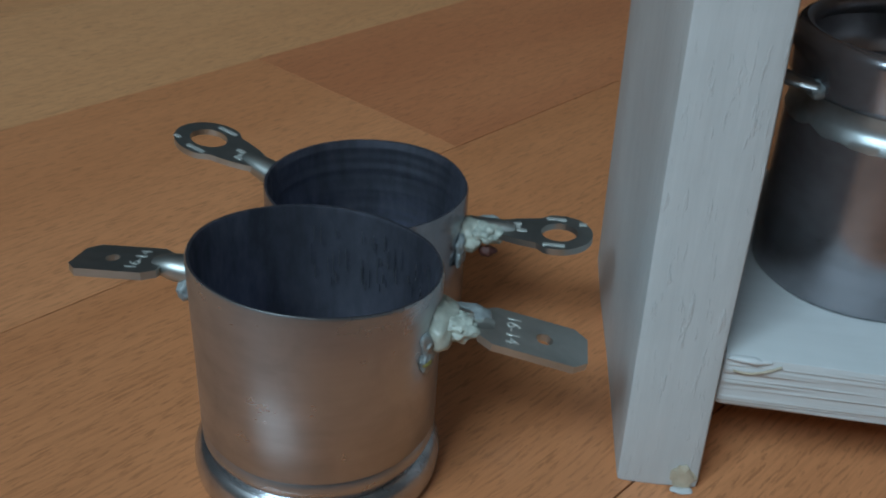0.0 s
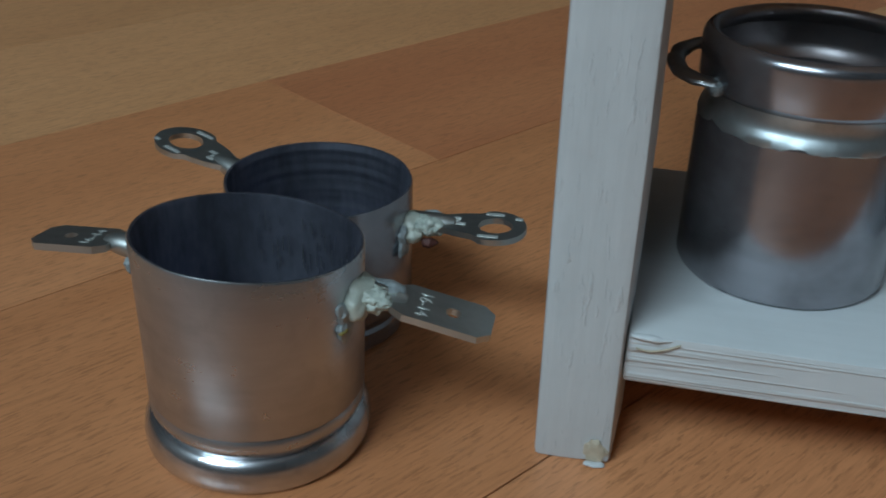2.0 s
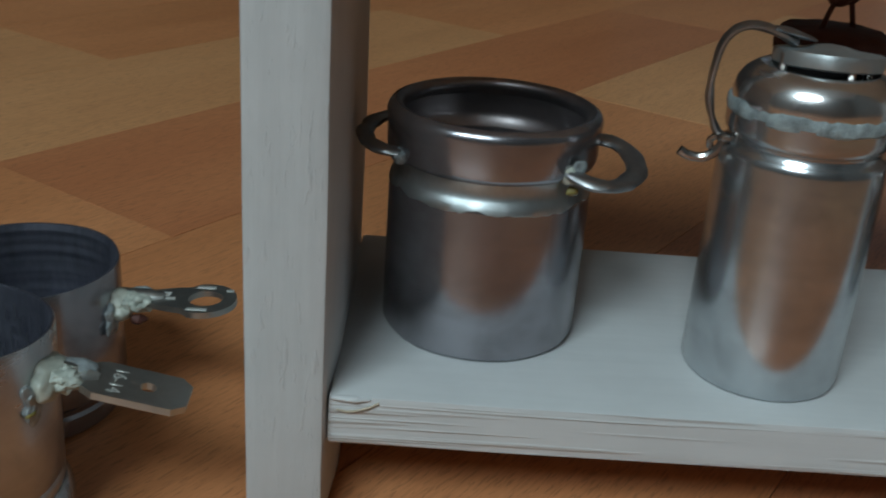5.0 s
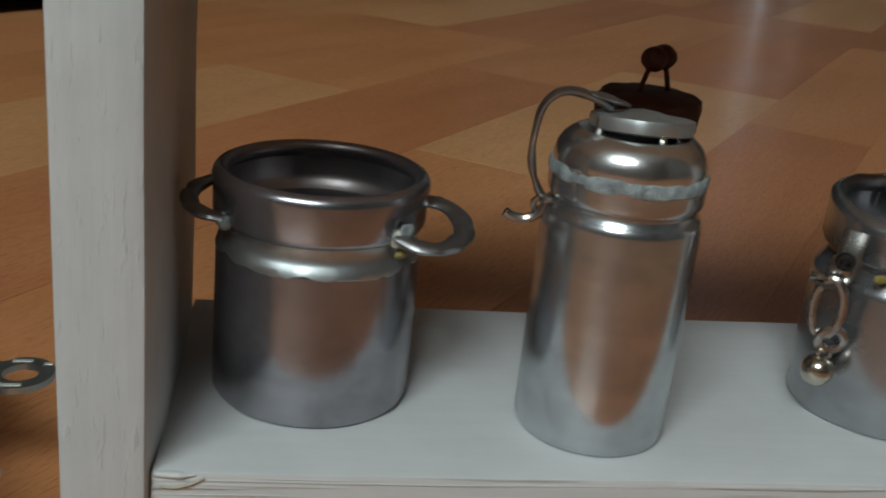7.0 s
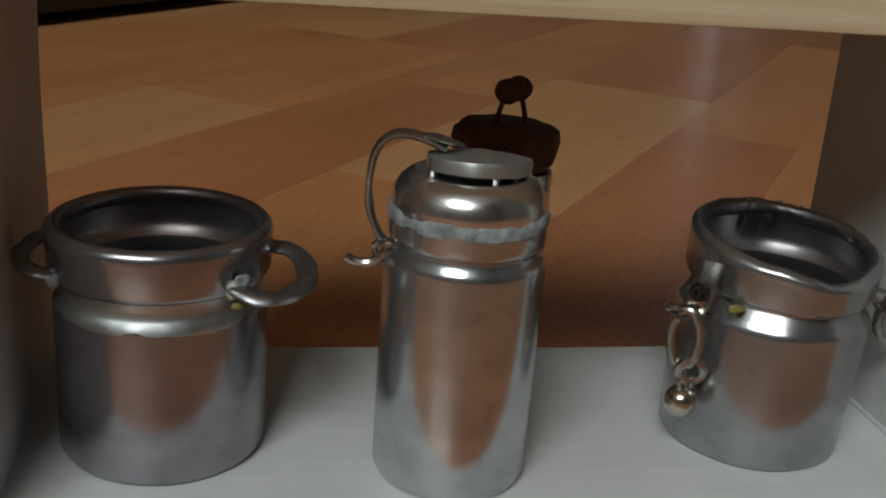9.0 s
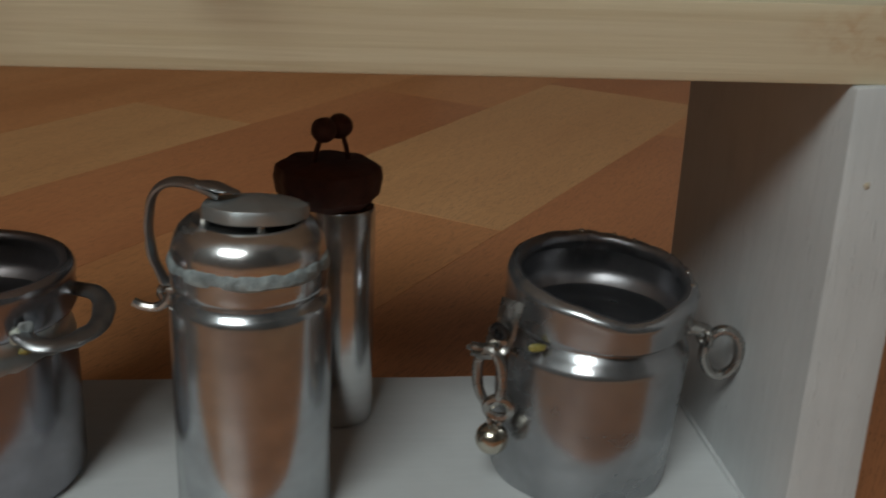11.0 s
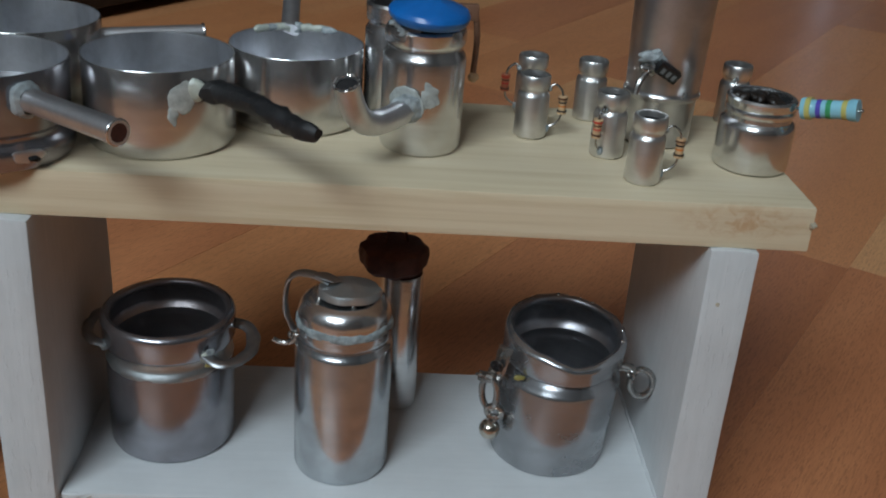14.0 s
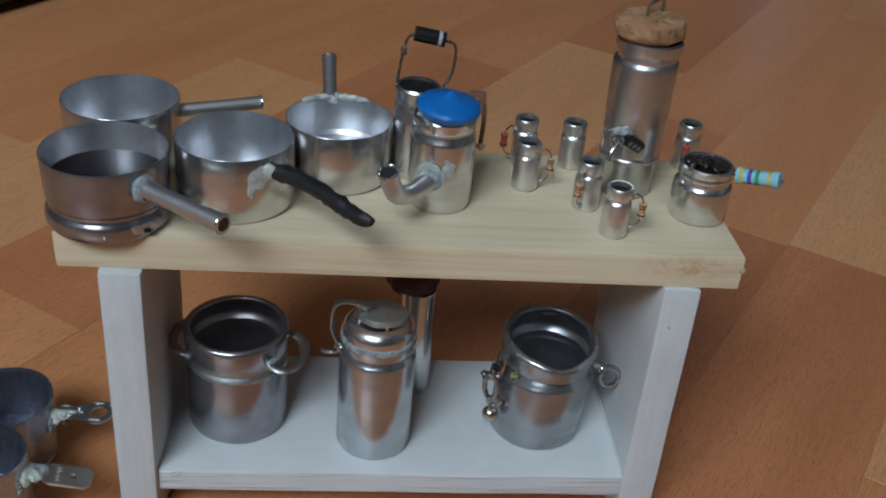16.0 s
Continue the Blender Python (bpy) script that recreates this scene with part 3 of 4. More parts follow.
# ---------- cans, cups and pots ----------
def cup_with_base(x, y, h, r):
    c = thing("measuring_cup", x, y, 0, "aluminium can cup with two blade terminal handles, on the floor", "cup", "cups on the floor")
    lean = place(0.3, -0.5, 0)
    def slant(p, a):
        k = max(0.0, p.z / h) ** 2
        return Vector((p.x * (1 + 0.03 * k), p.y * (1 + 0.03 * k), p.z + k * (-0.06 * p.x - 0.11 * p.y) - 1.0 * k))
    part("base_ring", lathe([(0, 0)] + [(12.0, 0.0), (12.55, 0.2), (12.85, 0.7), (12.95, 1.4), (12.95, 2.2), (12.82, 2.9), (12.5, 3.6), (12.1, 4.05), (11.7, 4.3), (11.4, 4.3), (11.2, 4.0), (11.0, 2.0), (0, 2.0)], 96), ALU_BASE, c, "bright scuffed rolled base ring")
    prof = [(10.2, 2.4), (10.9, 3.0), (11.2, 4.4), (r - 0.25, 5.2), (r - 0.05, 5.8), (r - 0.03, 6.4), (r - 0.3, 6.9), (r, 7.4), (r + 0.02, 14), (r, h - 0.25), (r - 0.15, h)]
    inn = [(r - 0.42, h - 0.05), (r - 0.5, h - 0.6), (r - 0.5, 9.6), (r - 0.8, 8.6), (r - 1.6, 8.1)]
    body = part("body", moved(lathe([(0, 2.4)] + prof, 96, 0.12, 1.0, slant), lean), ALU_DULL, c, "dull drawn aluminium wall")
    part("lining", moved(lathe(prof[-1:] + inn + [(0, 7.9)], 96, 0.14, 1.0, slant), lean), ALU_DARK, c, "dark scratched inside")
    rnd = random.Random(3)
    for k in range(60):
        a, zz = radians(rnd.uniform(5, 110)), rnd.uniform(14, 21)
        q = Vector(((r - 0.62) * math.cos(a), (r - 0.62) * math.sin(a), zz))
        part("scratch", moved(sweep([q, q + Vector((0, 0, rnd.uniform(0.8, 2.6)))], 0.07, 0.04, 5, False), lean), ALU_DULL if k % 3 else ALU_DARK, body)
    return c


def blade(parent, m):
    """A flat push-on terminal: barrel, crimp neck and 6.3 mm blade along x."""
    out = [(3.2, -2.2), (4.6, -3.1), (12.6, -3.1), (13.9, -1.9), (13.9, 1.9), (12.6, 3.1), (4.6, 3.1), (3.2, 2.2)]
    dense = []
    for i, p in enumerate(out):
        q = out[(i + 1) % len(out)]
        dense += [(p[0] + (q[0] - p[0]) * k / 4, p[1] + (q[1] - p[1]) * k / 4) for k in range(4)]
    h = part("handle", moved(plate(dense, 0.8, (9.6, 0), 0.85), m), TIN, parent, "flat tinned blade terminal", angle=30)
    part("barrel", moved(sweep([(-0.6, 0, 0.0), (0.8, 0, 0.1), (2.4, 0, 0.3), (3.6, 0, 0.4), (4.6, 0, 0.42)], 1.75, 1.5, 16, True, True, (0, 0, 1), lambda s: 1.0 - 0.55 * s * s), m), TIN, h, "crimped barrel")
    writing("16-14", 2.0, STAMP, h, m @ place(6.4, 0, 0.83, 0, 0, -90))
    return h


def ring_lug(parent, m):
    """A ring terminal: barrel and flat ring along x."""
    out = []
    for i in range(40):
        a = 2 * math.pi * i / 40
        px, py = 9.6 + 4.1 * math.cos(a), 4.1 * math.sin(a)
        if px < 8.0 and abs(py) < 4.1:
            px = 8.0 - (8.0 - px) * 2.6
            py *= 0.82
        out.append((px, py))
    h = part("handle", moved(plate(out, 0.8, (9.8, 0), 2.15), m), TIN, parent, "flat tinned ring terminal", angle=30)
    part("barrel", moved(sweep([(-0.8, 0, 0.0), (0.6, 0, 0.05), (2.4, 0, 0.25), (3.6, 0, 0.38), (4.6, 0, 0.42)], 1.8, 1.6, 16, True, True, (0, 0, 1), lambda s: 1.0 - 0.55 * s * s), m), TIN, h, "crimped barrel")
    for k, (px, py, w, d) in enumerate(((4.7, 1.1, 1.0, 0.25), (4.7, 0.4, 0.9, 0.25), (5.4, -0.4, 1.2, 0.3), (9.2, 3.1, 2.4, 0.3), (9.4, -3.1, 2.6, 0.3), (12.4, 2.4, 0.9, 0.3))):
        part("stamped_bar", moved(block(px - w / 2, px + w / 2, py - d, py + d, 0.78, 0.84, bevel=0), m), STAMP, h)
    return h


def floor_cups():
    c = cup_with_base(-32.0, -3.2, 26.4, 12.0)
    blade(c, place(13.2, -1.4, 20.6, 0, 12, 2))
    blade(c, place(-12.0, -1.2, 22.4, 8, 4, 179) @ Matrix.Diagonal((0.86, 1, 1, 1)))
    part("glue", blob((12.9, -1.6, 20.3), (1.7, 3.2, 2.2), 3.0, 0.22, 4, 0.4), GLUE, c, "pale yellowish epoxy lump")
    part("glue", blob((14.9, -0.8, 20.5), (2.8, 2.2, 1.4), 5.0, 0.2, 4, 0.4), GLUE_GREY, c, "greyish epoxy lump")
    part("glue", blob((14.3, -2.2, 20.5), (2.7, 1.9, 1.35), 25.0, 0.3, 4, 1.1), CRUST, c, "pale crusted epoxy over the barrel")
    part("glue_smear", blob((11.8, -3.6, 18.9), (0.8, 2.4, 2.4), 8.0, 0.4, 4, 0.6), GLUE_GREY, c, "thin grey glue smear")
    part("glue_spot", blob((12.0, -5.0, 18.0), (0.5, 0.9, 0.35), 18.0, 0.5, 3, 0.9), GLUE_YELLOW, c, "yellowed glue edge")
    part("glue_crack", blob((13.4, -4.1, 19.9), (0.7, 0.5, 0.3), 21.0, 0.6, 3, 0.9), BROWN_LID, c, "dark crack in the glue")
    part("glue", blob((-12.2, -2.0, 21.0), (0.9, 1.5, 1.5), 6.0, 0.4, 4, 0.7), GLUE_GREY, c, "grey glue")
    d = thing("measuring_cup", -32.2, 21.2, 0, "aluminium can cup with two ring terminal handles, on the floor", "cup", "cups on the floor")
    r, h = 12.1, 20.9
    prof = [(10.5, 0.0), (11.0, 0.5), (11.1, 2.8), (10.8, 3.3), (10.9, 4.0), (r - 0.1, 5.0), (r, 5.6), (r, h - 0.2), (r - 0.12, h)]
    part("body", lathe([(0, 0)] + prof, 96, 0.12, 4.0), ALU_WARM, d, "dull aluminium wall")
    ridges = []
    for i in range(44):
        ridges.append((r - 0.55 - 0.045 * math.sin(i * 1.5) - 0.1 * noise.noise(Vector((i * 0.7, 0.5, 0))), h - 0.8 - i * 0.34))
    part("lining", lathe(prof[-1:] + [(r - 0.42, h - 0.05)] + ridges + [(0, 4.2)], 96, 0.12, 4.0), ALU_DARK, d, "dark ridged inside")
    ring_lug(d, place(13.5, 0.0, 16.1, 0, -2, -2))
    ring_lug(d, place(-12.9, 6.6, 16.8, 0, -6, 156) @ Matrix.Diagonal((1.2, 1.03, 1, 1)))
    part("glue", blob((12.7, -0.2, 15.8), (1.9, 2.9, 2.0), 11.0, 0.32, 4, 0.45), GLUE, d, "pale epoxy lump")
    part("glue", blob((15.0, 0.4, 16.3), (2.6, 2.0, 1.2), 12.0, 0.3, 4, 0.5), GLUE_GREY, d, "greyish epoxy lump")
    part("glue", blob((14.5, -1.0, 16.4), (2.4, 1.7, 1.25), 28.0, 0.3, 4, 1.1), CRUST, d, "pale crusted epoxy over the barrel")
    part("glue_smear", blob((11.9, -2.6, 14.6), (0.6, 1.6, 2.0), 15.0, 0.5, 4, 0.7), GLUE_GREY, d, "thin grey glue smear")
    part("dark_bead", blob((15.0, -1.9, 14.5), (1.1, 0.7, 0.6), 13.0, 0.5), BROWN_LID, d, "burnt brown blob")
    part("glue", blob((-12.6, 5.2, 14.9), (1.3, 1.5, 2.5), 14.0, 0.4, 4, 0.8), CRUST, d, "pale glue run under the barrel")


floor_cups()

Z1 = 16.4


def pot_profile(r, h, rim_r, neck_z, neck_r):
    """Outline of a necked can: straight wall, rounded shoulder, groove, upright collar and a rolled lip; then the inside with its step."""
    out = [(r - 1.0, 0), (r - 0.3, 0.22), (r, 0.9), (r + 0.05, neck_z * 0.5), (r, neck_z - 2.9), (r - 0.08, neck_z - 2.4), (r - 0.28, neck_z - 1.95), (r - 0.6, neck_z - 1.55), (neck_r + 0.1, neck_z - 1.2), (neck_r, neck_z - 0.7), (neck_r, neck_z),
           (neck_r + 0.12, neck_z + 0.5), (rim_r - 0.45, neck_z + 1.0), (rim_r - 0.15, neck_z + 1.6), (rim_r - 0.1, h - 2.2), (rim_r, h - 1.6), (rim_r + 0.02, h - 1.1), (rim_r - 0.15, h - 0.6), (rim_r - 0.5, h - 0.2), (rim_r - 1.0, h)]
    inn = [(rim_r - 1.4, h - 0.08), (rim_r - 1.75, h - 0.4), (rim_r - 1.9, h - 0.9), (rim_r - 1.75, h - 1.5), (rim_r - 1.15, h - 2.1), (rim_r - 1.0, neck_z + 2.4), (rim_r - 1.2, neck_z + 1.6), (neck_r - 0.6, neck_z + 0.7),
           (neck_r - 0.7, neck_z - 0.2), (neck_r - 0.6, neck_z - 1.2), (r - 1.0, neck_z - 2.6), (r - 0.9, neck_z - 5.0)]
    return out, inn


def handled_pot():
    p = thing("cooking_pot", 25.6, 22.4, Z1, "grey aluminium can pot with two loop handles, on the lower board", "pot", "pots on the lower board")
    out, inn = pot_profile(12.15, 28.4, 12.75, 21.5, 11.3)
    part("body", lathe([(0, 0)] + out, 96, 0.12, 2.0), ALU_WARM, p, "dull tarnished aluminium wall")
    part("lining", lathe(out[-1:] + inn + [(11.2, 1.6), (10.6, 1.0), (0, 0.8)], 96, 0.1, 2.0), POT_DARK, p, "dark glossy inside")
    for side, pts in ((1, ((8.2, -9.0, 23.4), (11.0, -10.9, 22.8), (14.0, -9.9, 22.6), (16.2, -6.6, 22.8), (16.5, -2.6, 23.4), (15.0, 0.8, 24.0), (11.8, 2.4, 24.2))),
                      (-1, ((-10.6, -6.4, 23.5), (-13.2, -5.6, 23.6), (-14.9, -2.4, 23.8), (-15.0, 2.2, 24.0), (-13.4, 5.4, 24.2), (-10.6, 6.8, 24.3)))):
        part("handle", sweep(pts, 1.3 if side > 0 else 1.1, 0.6, 12, rough=0.25, seed=side), CLASP, p, "flattened metal loop handle")
        part("glue", blob(Vector(pts[0]) * 1.01 + Vector((0, 0, -0.5)), (1.1, 1.1, 1.0), 20 + side, 0.4), GLUE if side > 0 else GLUE_GREY, p, "glue dab")
        part("glue", blob(Vector(pts[-1]), (0.8, 0.8, 0.8), 24 + side, 0.4), GLUE_GREY, p, "glue dab")
    part("glue_crust", blob((9.0, -8.7, 21.2), (0.7, 0.7, 0.5), 27.0, 0.6), GLUE_YELLOW, p, "yellowed glue edge")
    part("glue_flag", moved(blob((0, 0, 0), (0.9, 0.25, 0.8), 29.0, 0.5), place(9.4, -9.3, 24.2, 0, 20, 30)), GLUE_GREY, p, "thin raised glue flake")

    def ragged(q, a):
        low = max(0.0, 19.4 - q.z) / 0.6
        k = 0.8 * noise.noise(Vector((math.cos(a) * 3, math.sin(a) * 3, 2.0))) + 0.5 * noise.noise(Vector((math.cos(a) * 11, math.sin(a) * 11, 5.0)))
        front = 1.0 if math.sin(a) < 0.2 else 0.35
        return q + Vector((0, 0, low * (k - 0.2) - (1 - front) * 0.8 * low))
    part("solder_smear", lathe([(12.0, 18.7), (12.19, 19.0), (11.99, 19.6), (11.66, 20.02), (11.5, 20.4), (11.4, 20.9), (11.42, 21.5), (11.6, 22.1), (11.4, 22.4)], 160, 0.12, 2.0, ragged), SOLDER_METAL, p, "whitish solder smear round the neck")


def flask():
    f = thing("thermos_flask", 59.7, 14.5, Z1, "brushed aluminium can flask with a wire clasp lid", "flask")
    r = 9.2
    prof = [(0, 0), (r - 0.9, 0), (r - 0.3, 0.2), (r, 0.9), (r, 27.0), (r - 0.1, 27.5), (r - 0.35, 27.95), (r - 0.7, 28.3), (r - 0.85, 28.75), (r - 0.7, 29.2), (r - 0.4, 29.5), (r - 0.27, 30.0), (r - 0.25, 30.8), (r - 0.25, 32.0), (0, 32.1)]
    part("body", lathe(prof, 96, 0.1, 6.0), ALU_FLASK, f, "brushed aluminium wall with a rolled groove")
    def ragged(p, a):
        k = 0.3 * noise.noise(Vector((math.cos(a) * 4, math.sin(a) * 4, p.z * 0.5))) + 0.16 * noise.noise(Vector((math.cos(a) * 15, math.sin(a) * 15, p.z)))
        return p * 1.0 + Vector((math.cos(a), math.sin(a), 0)) * k * 0.7 + Vector((0, 0, k))
    part("filler_ring", lathe([(8.7, 31.3), (9.05, 31.8), (9.0, 32.6), (8.75, 33.1), (8.2, 33.3), (8.0, 31.5)], 160, 0.3, 7.0, ragged), LID_PALE, f, "rough grey filler joint")
    part("shoulder", lathe([(8.5, 31.6), (8.7, 32.8), (8.7, 33.8), (8.4, 35.0), (7.75, 36.0), (6.9, 36.7), (6.2, 37.0), (5.7, 36.8), (0, 36.7)], 96, 0.12, 9.0), ALU_BRIGHT, f, "shiny rounded shoulder")
    part("neck", lathe([(4.3, 36.5), (4.3, 38.2), (0, 38.3)], 48), DARK_INSIDE, f, "dark neck")
    for a in (200, 290, 340):
        t = radians(a)
        part("peg", sweep([(4.9 * math.cos(t), 4.9 * math.sin(t), 36.7), (4.9 * math.cos(t), 4.9 * math.sin(t), 38.6)], 0.5, None, 8, False), STEEL, f)
    part("lid", moved(lathe([(0, 37.8), (5.3, 37.85), (5.75, 38.05), (5.85, 39.0), (5.7, 39.5), (5.2, 39.65), (3.4, 39.7), (1.5, 40.2), (0, 40.4)], 64, 0.45, 12.0), Matrix.Translation((0.6, 0, 38.6)) @ place(0, 0, 0, -7, 1, 0) @ Matrix.Translation((0, 0, -39.5))), LID_GREY, f, "grey crusted metal lid disc")
    part("flap", moved(blob((0, 0, 0), (2.3, 1.6, 0.4), 17.0, 0.3, 3, 0.7), place(-3.4, 0.2, 40.3, 0, 14, 0)), CLASP, f, "flattened end of the clasp")
    part("clasp", sweep([(-3.2, 0.4, 39.4), (-5.0, 0.4, 40.2), (-8.2, 0.6, 40.8), (-10.4, 0.9, 39.2), (-11.1, 1.2, 35.8), (-11.0, 1.5, 32.4), (-9.9, 1.2, 29.2), (-8.9, 0.8, 28.2)], 0.42, 1.1, 10, True, True, (0, 1, 0), lambda k: 1.3 - 0.4 * k, 0.2, 5.0), CLASP, f, "bent flat metal clasp")
    part("hook", sweep([(-8.6, 0.2, 28.6), (-9.4, 0.6, 26.6), (-10.8, 1.0, 25.6), (-12.4, 1.2, 25.7), (-13.4, 1.3, 26.2)], 0.55, None, 8), STEEL, f, "wire hook")
    part("eyelet", ring_torus((-9.2, 0.6, 27.4), (0.3, 1, 0.3), 1.1, 0.42), STEEL, f)
    part("eyelet", ring_torus((-8.7, -0.2, 28.2), (0.2, 0.4, 1), 0.9, 0.4), STEEL, f)


def grinder():
    g = thing("canister", 70.5, 35.4, Z1, "slim bright can with a dark brown knobbed stopper, behind the flask", "canister")
    r = 4.4
    part("body", lathe([(0, 0), (r - 0.5, 0), (r - 0.1, 0.3), (r, 0.9), (r, 31.2), (r - 0.2, 31.6), (0, 31.7)], 64, 0.06, 3.0), ALU_BRIGHT, g, "bright tall wall")
    def facets(p, a):
        k = 1 + 0.05 * math.cos(8 * a) + 0.03 * noise.noise(Vector((math.cos(a) * 3, math.sin(a) * 3, 1.0)))
        return Vector((p.x * k, p.y * k, p.z))
    st = part("stopper", moved(lathe([(0, 31.6), (5.4, 31.7), (6.7, 33.0), (7.0, 35.2), (6.7, 36.6), (5.8, 37.2), (0, 37.4)], 48, 0.3, 5.0, facets), place(-1.9, 1.2, 0)), BROWN_LID, g, "dark brown stopper with rough sides")
    for px, py, bx, by in ((-4.0, 0.3, -2.5, 0.2), (0.9, 2.2, -0.4, 2.6)):
        part("leg", sweep([(px, py, 36.6), (bx * 0.5 + px * 0.5, by * 0.5 + py * 0.5, 39.6), (bx, by, 41.4)], 0.35, None, 8), BROWN_LID, st)
        part("knob", blob((bx, by, 41.7), (1.7, 1.7, 1.7), px, 0.08), BROWN_LID, st, "round dark knob")


def chained_pot():
    p = thing("cooking_pot", 101.8, 21.4, Z1, "silver can pot with dented rim and chain link handles", "pot", "pots on the lower board")
    out, inn = pot_profile(11.55, 27.5, 12.15, 20.6, 10.7)

    def dent(q, a):
        deg = math.degrees(a)
        swell = 1 + 0.055 * min(1.0, q.z / 17.0) * max(0.0, min(1.0, (20.6 - q.z) / 1.2))
        q = Vector((q.x * swell, q.y * swell, q.z))
        d = math.exp(-((deg - 275) / 22) ** 2)
        lift = max(0.0, (q.z - 20) / 7)
        k = 0.25 * noise.noise(Vector((math.cos(a) * 4, math.sin(a) * 4, q.z * 0.5))) * lift
        torn = (1.0 if deg < 95 or deg > 335 else 0.0) * (0.22 * noise.noise(Vector((math.cos(a) * 17, math.sin(a) * 17, q.z * 0.8))) if q.z > 25.5 else 0.0)
        return q + Vector((1.4 * q.z / 27, 1.3 * q.z / 27, -1.1 * d * lift + k + torn + (0.11 * q.y - 0.04 * q.x) * min(1.0, lift))) + Vector((math.cos(a), math.sin(a), 0)) * (0.5 * d * lift + torn)
    part("body", lathe([(0, 0)] + out, 160, 0.28, 14.0, dent), ALU_CLOUD, p, "silver scuffed wall")
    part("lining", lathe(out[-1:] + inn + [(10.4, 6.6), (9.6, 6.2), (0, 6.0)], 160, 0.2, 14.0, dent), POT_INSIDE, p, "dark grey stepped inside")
    part("foil", moved(blob((0, 0, 0), (3.4, 0.25, 1.6), 8.0, 0.5), place(-2.6, 3.4, 9.4, 25, 10, -20)), ALU_CLOUD, p, "bent metal scrap inside")
    rnd = random.Random(21)
    for k in range(7):
        q = radians(-15 + 17 * k + rnd.uniform(-4, 4))
        part("burr", blob((1.35 + 11.3 * math.cos(q), 1.3 + 11.3 * math.sin(q), 27.4 + 0.11 * 11.3 * math.sin(q) - 0.04 * 11.3 * math.cos(q)), (rnd.uniform(0.3, 0.55), rnd.uniform(0.3, 0.55), 0.25), k * 1.9, 0.5, 2), ALU_BRIGHT, p)
    part("glue", blob((-8.3, -7.6, 20.7), (1.1, 0.6, 0.55), 31.0, 0.5), GLUE_YELLOW, p, "yellowed glue spot")
    lug = part("lug", sweep([(-10.9, -4.2, 25.6), (-11.5, -4.8, 23.6), (-11.9, -5.2, 21.4), (-12.5, -5.5, 19.9), (-14.2, -5.7, 19.5), (-16.0, -5.6, 19.9)], 1.5, 0.35, 10, True, True, (0, 0, 1), lambda k: 1.15 - 0.4 * k), STEEL, p, "bent dark terminal strip")
    part("knuckle", blob((-12.3, -4.9, 20.9), (1.7, 1.5, 1.9), 33.0, 0.25), STEEL, lug, "dark rolled end")
    part("eyelet", ring_torus((-12.8, -6.3, 22.4), (0.75, 1, 0.15), 0.85, 0.4), BLACK, lug)
    part("eyelet_hole", moved(lathe([(0, 0), (0.7, 0), (0.7, 0.3), (0, 0.3)], 20), Matrix.Translation((-12.7, -6.2, 22.4)) @ Vector((0.75, 1, 0.15)).to_track_quat("Z", "Y").to_matrix().to_4x4()), BLACK, lug)
    part("eyelet", ring_torus((-15.4, -5.8, 20.0), (0.2, 0.5, 1), 0.9, 0.36), STEEL, lug)
    part("eyelet", ring_torus((-13.4, -6.0, 20.0), (0.2, 0.7, 1), 0.7, 0.3), STEEL, lug)
    part("chain_link", ring_torus((-13.6, -6.2, 16.3), (0.75, 1, 0.1), 1.75, 0.66, 32, 10, (1.0, 2.2)), STEEL, p, "long nickel chain link")
    part("chain_link", ring_torus((-12.3, -6.5, 12.1), (0.25, 1, 0.25), 1.55, 0.6, 24, 8), STEEL, p, "small nickel chain link")
    part("bead", blob((-12.8, -6.0, 7.6), (2.1, 2.1, 2.1), 1.0, 0.015), BRASS_BEAD, p, "round nickel bead")
    part("chain_link", ring_torus((-12.6, -6.2, 10.1), (0.2, 1, 0), 0.7, 0.36), STEEL, p)
    part("lug", sweep([(11.6, -1.0, 20.6), (13.2, -1.4, 20.6), (14.8, -1.7, 20.2), (15.9, -1.8, 19.7)], 1.25, 0.85, 12, True, True, (0, 0, 1), lambda k: 1.15 - 0.35 * k, 0.3, 4.0), STEEL, p, "dark rolled terminal")
    part("chain_link", ring_torus((17.2, -2.0, 17.2), (0.25, 1, 0.2), 2.05, 0.68, 32, 10, (1.1, 1.75)), STEEL, p, "nickel chain link")
    part("chain_link", ring_torus((14.6, -2.2, 19.4), (1, 0.6, 0.3), 1.0, 0.4, 24, 8), STEEL, p)


handled_pot()
flask()
grinder()
chained_pot()

Z2 = 79.85


def pan_shell(p, r, h, mat, seed, inner_mat, floor_z=0.7):
    prof = [(r - 1.3, 0), (r - 0.5, 0.2), (r - 0.1, 0.8), (r, 1.6), (r, h - 0.15), (r - 0.1, h)]
    part("body", lathe([(0, 0)] + prof, 96, 0.14, seed), mat, p, "smooth shiny wall")
    part("lining", lathe([(r - 0.1, h), (r - 0.32, h - 0.05), (r - 0.4, h - 0.4), (r - 0.45, floor_z + 1), (r - 1.2, floor_z), (0, floor_z)], 96, 0.14, seed), inner_mat, p, "matt grey inside")


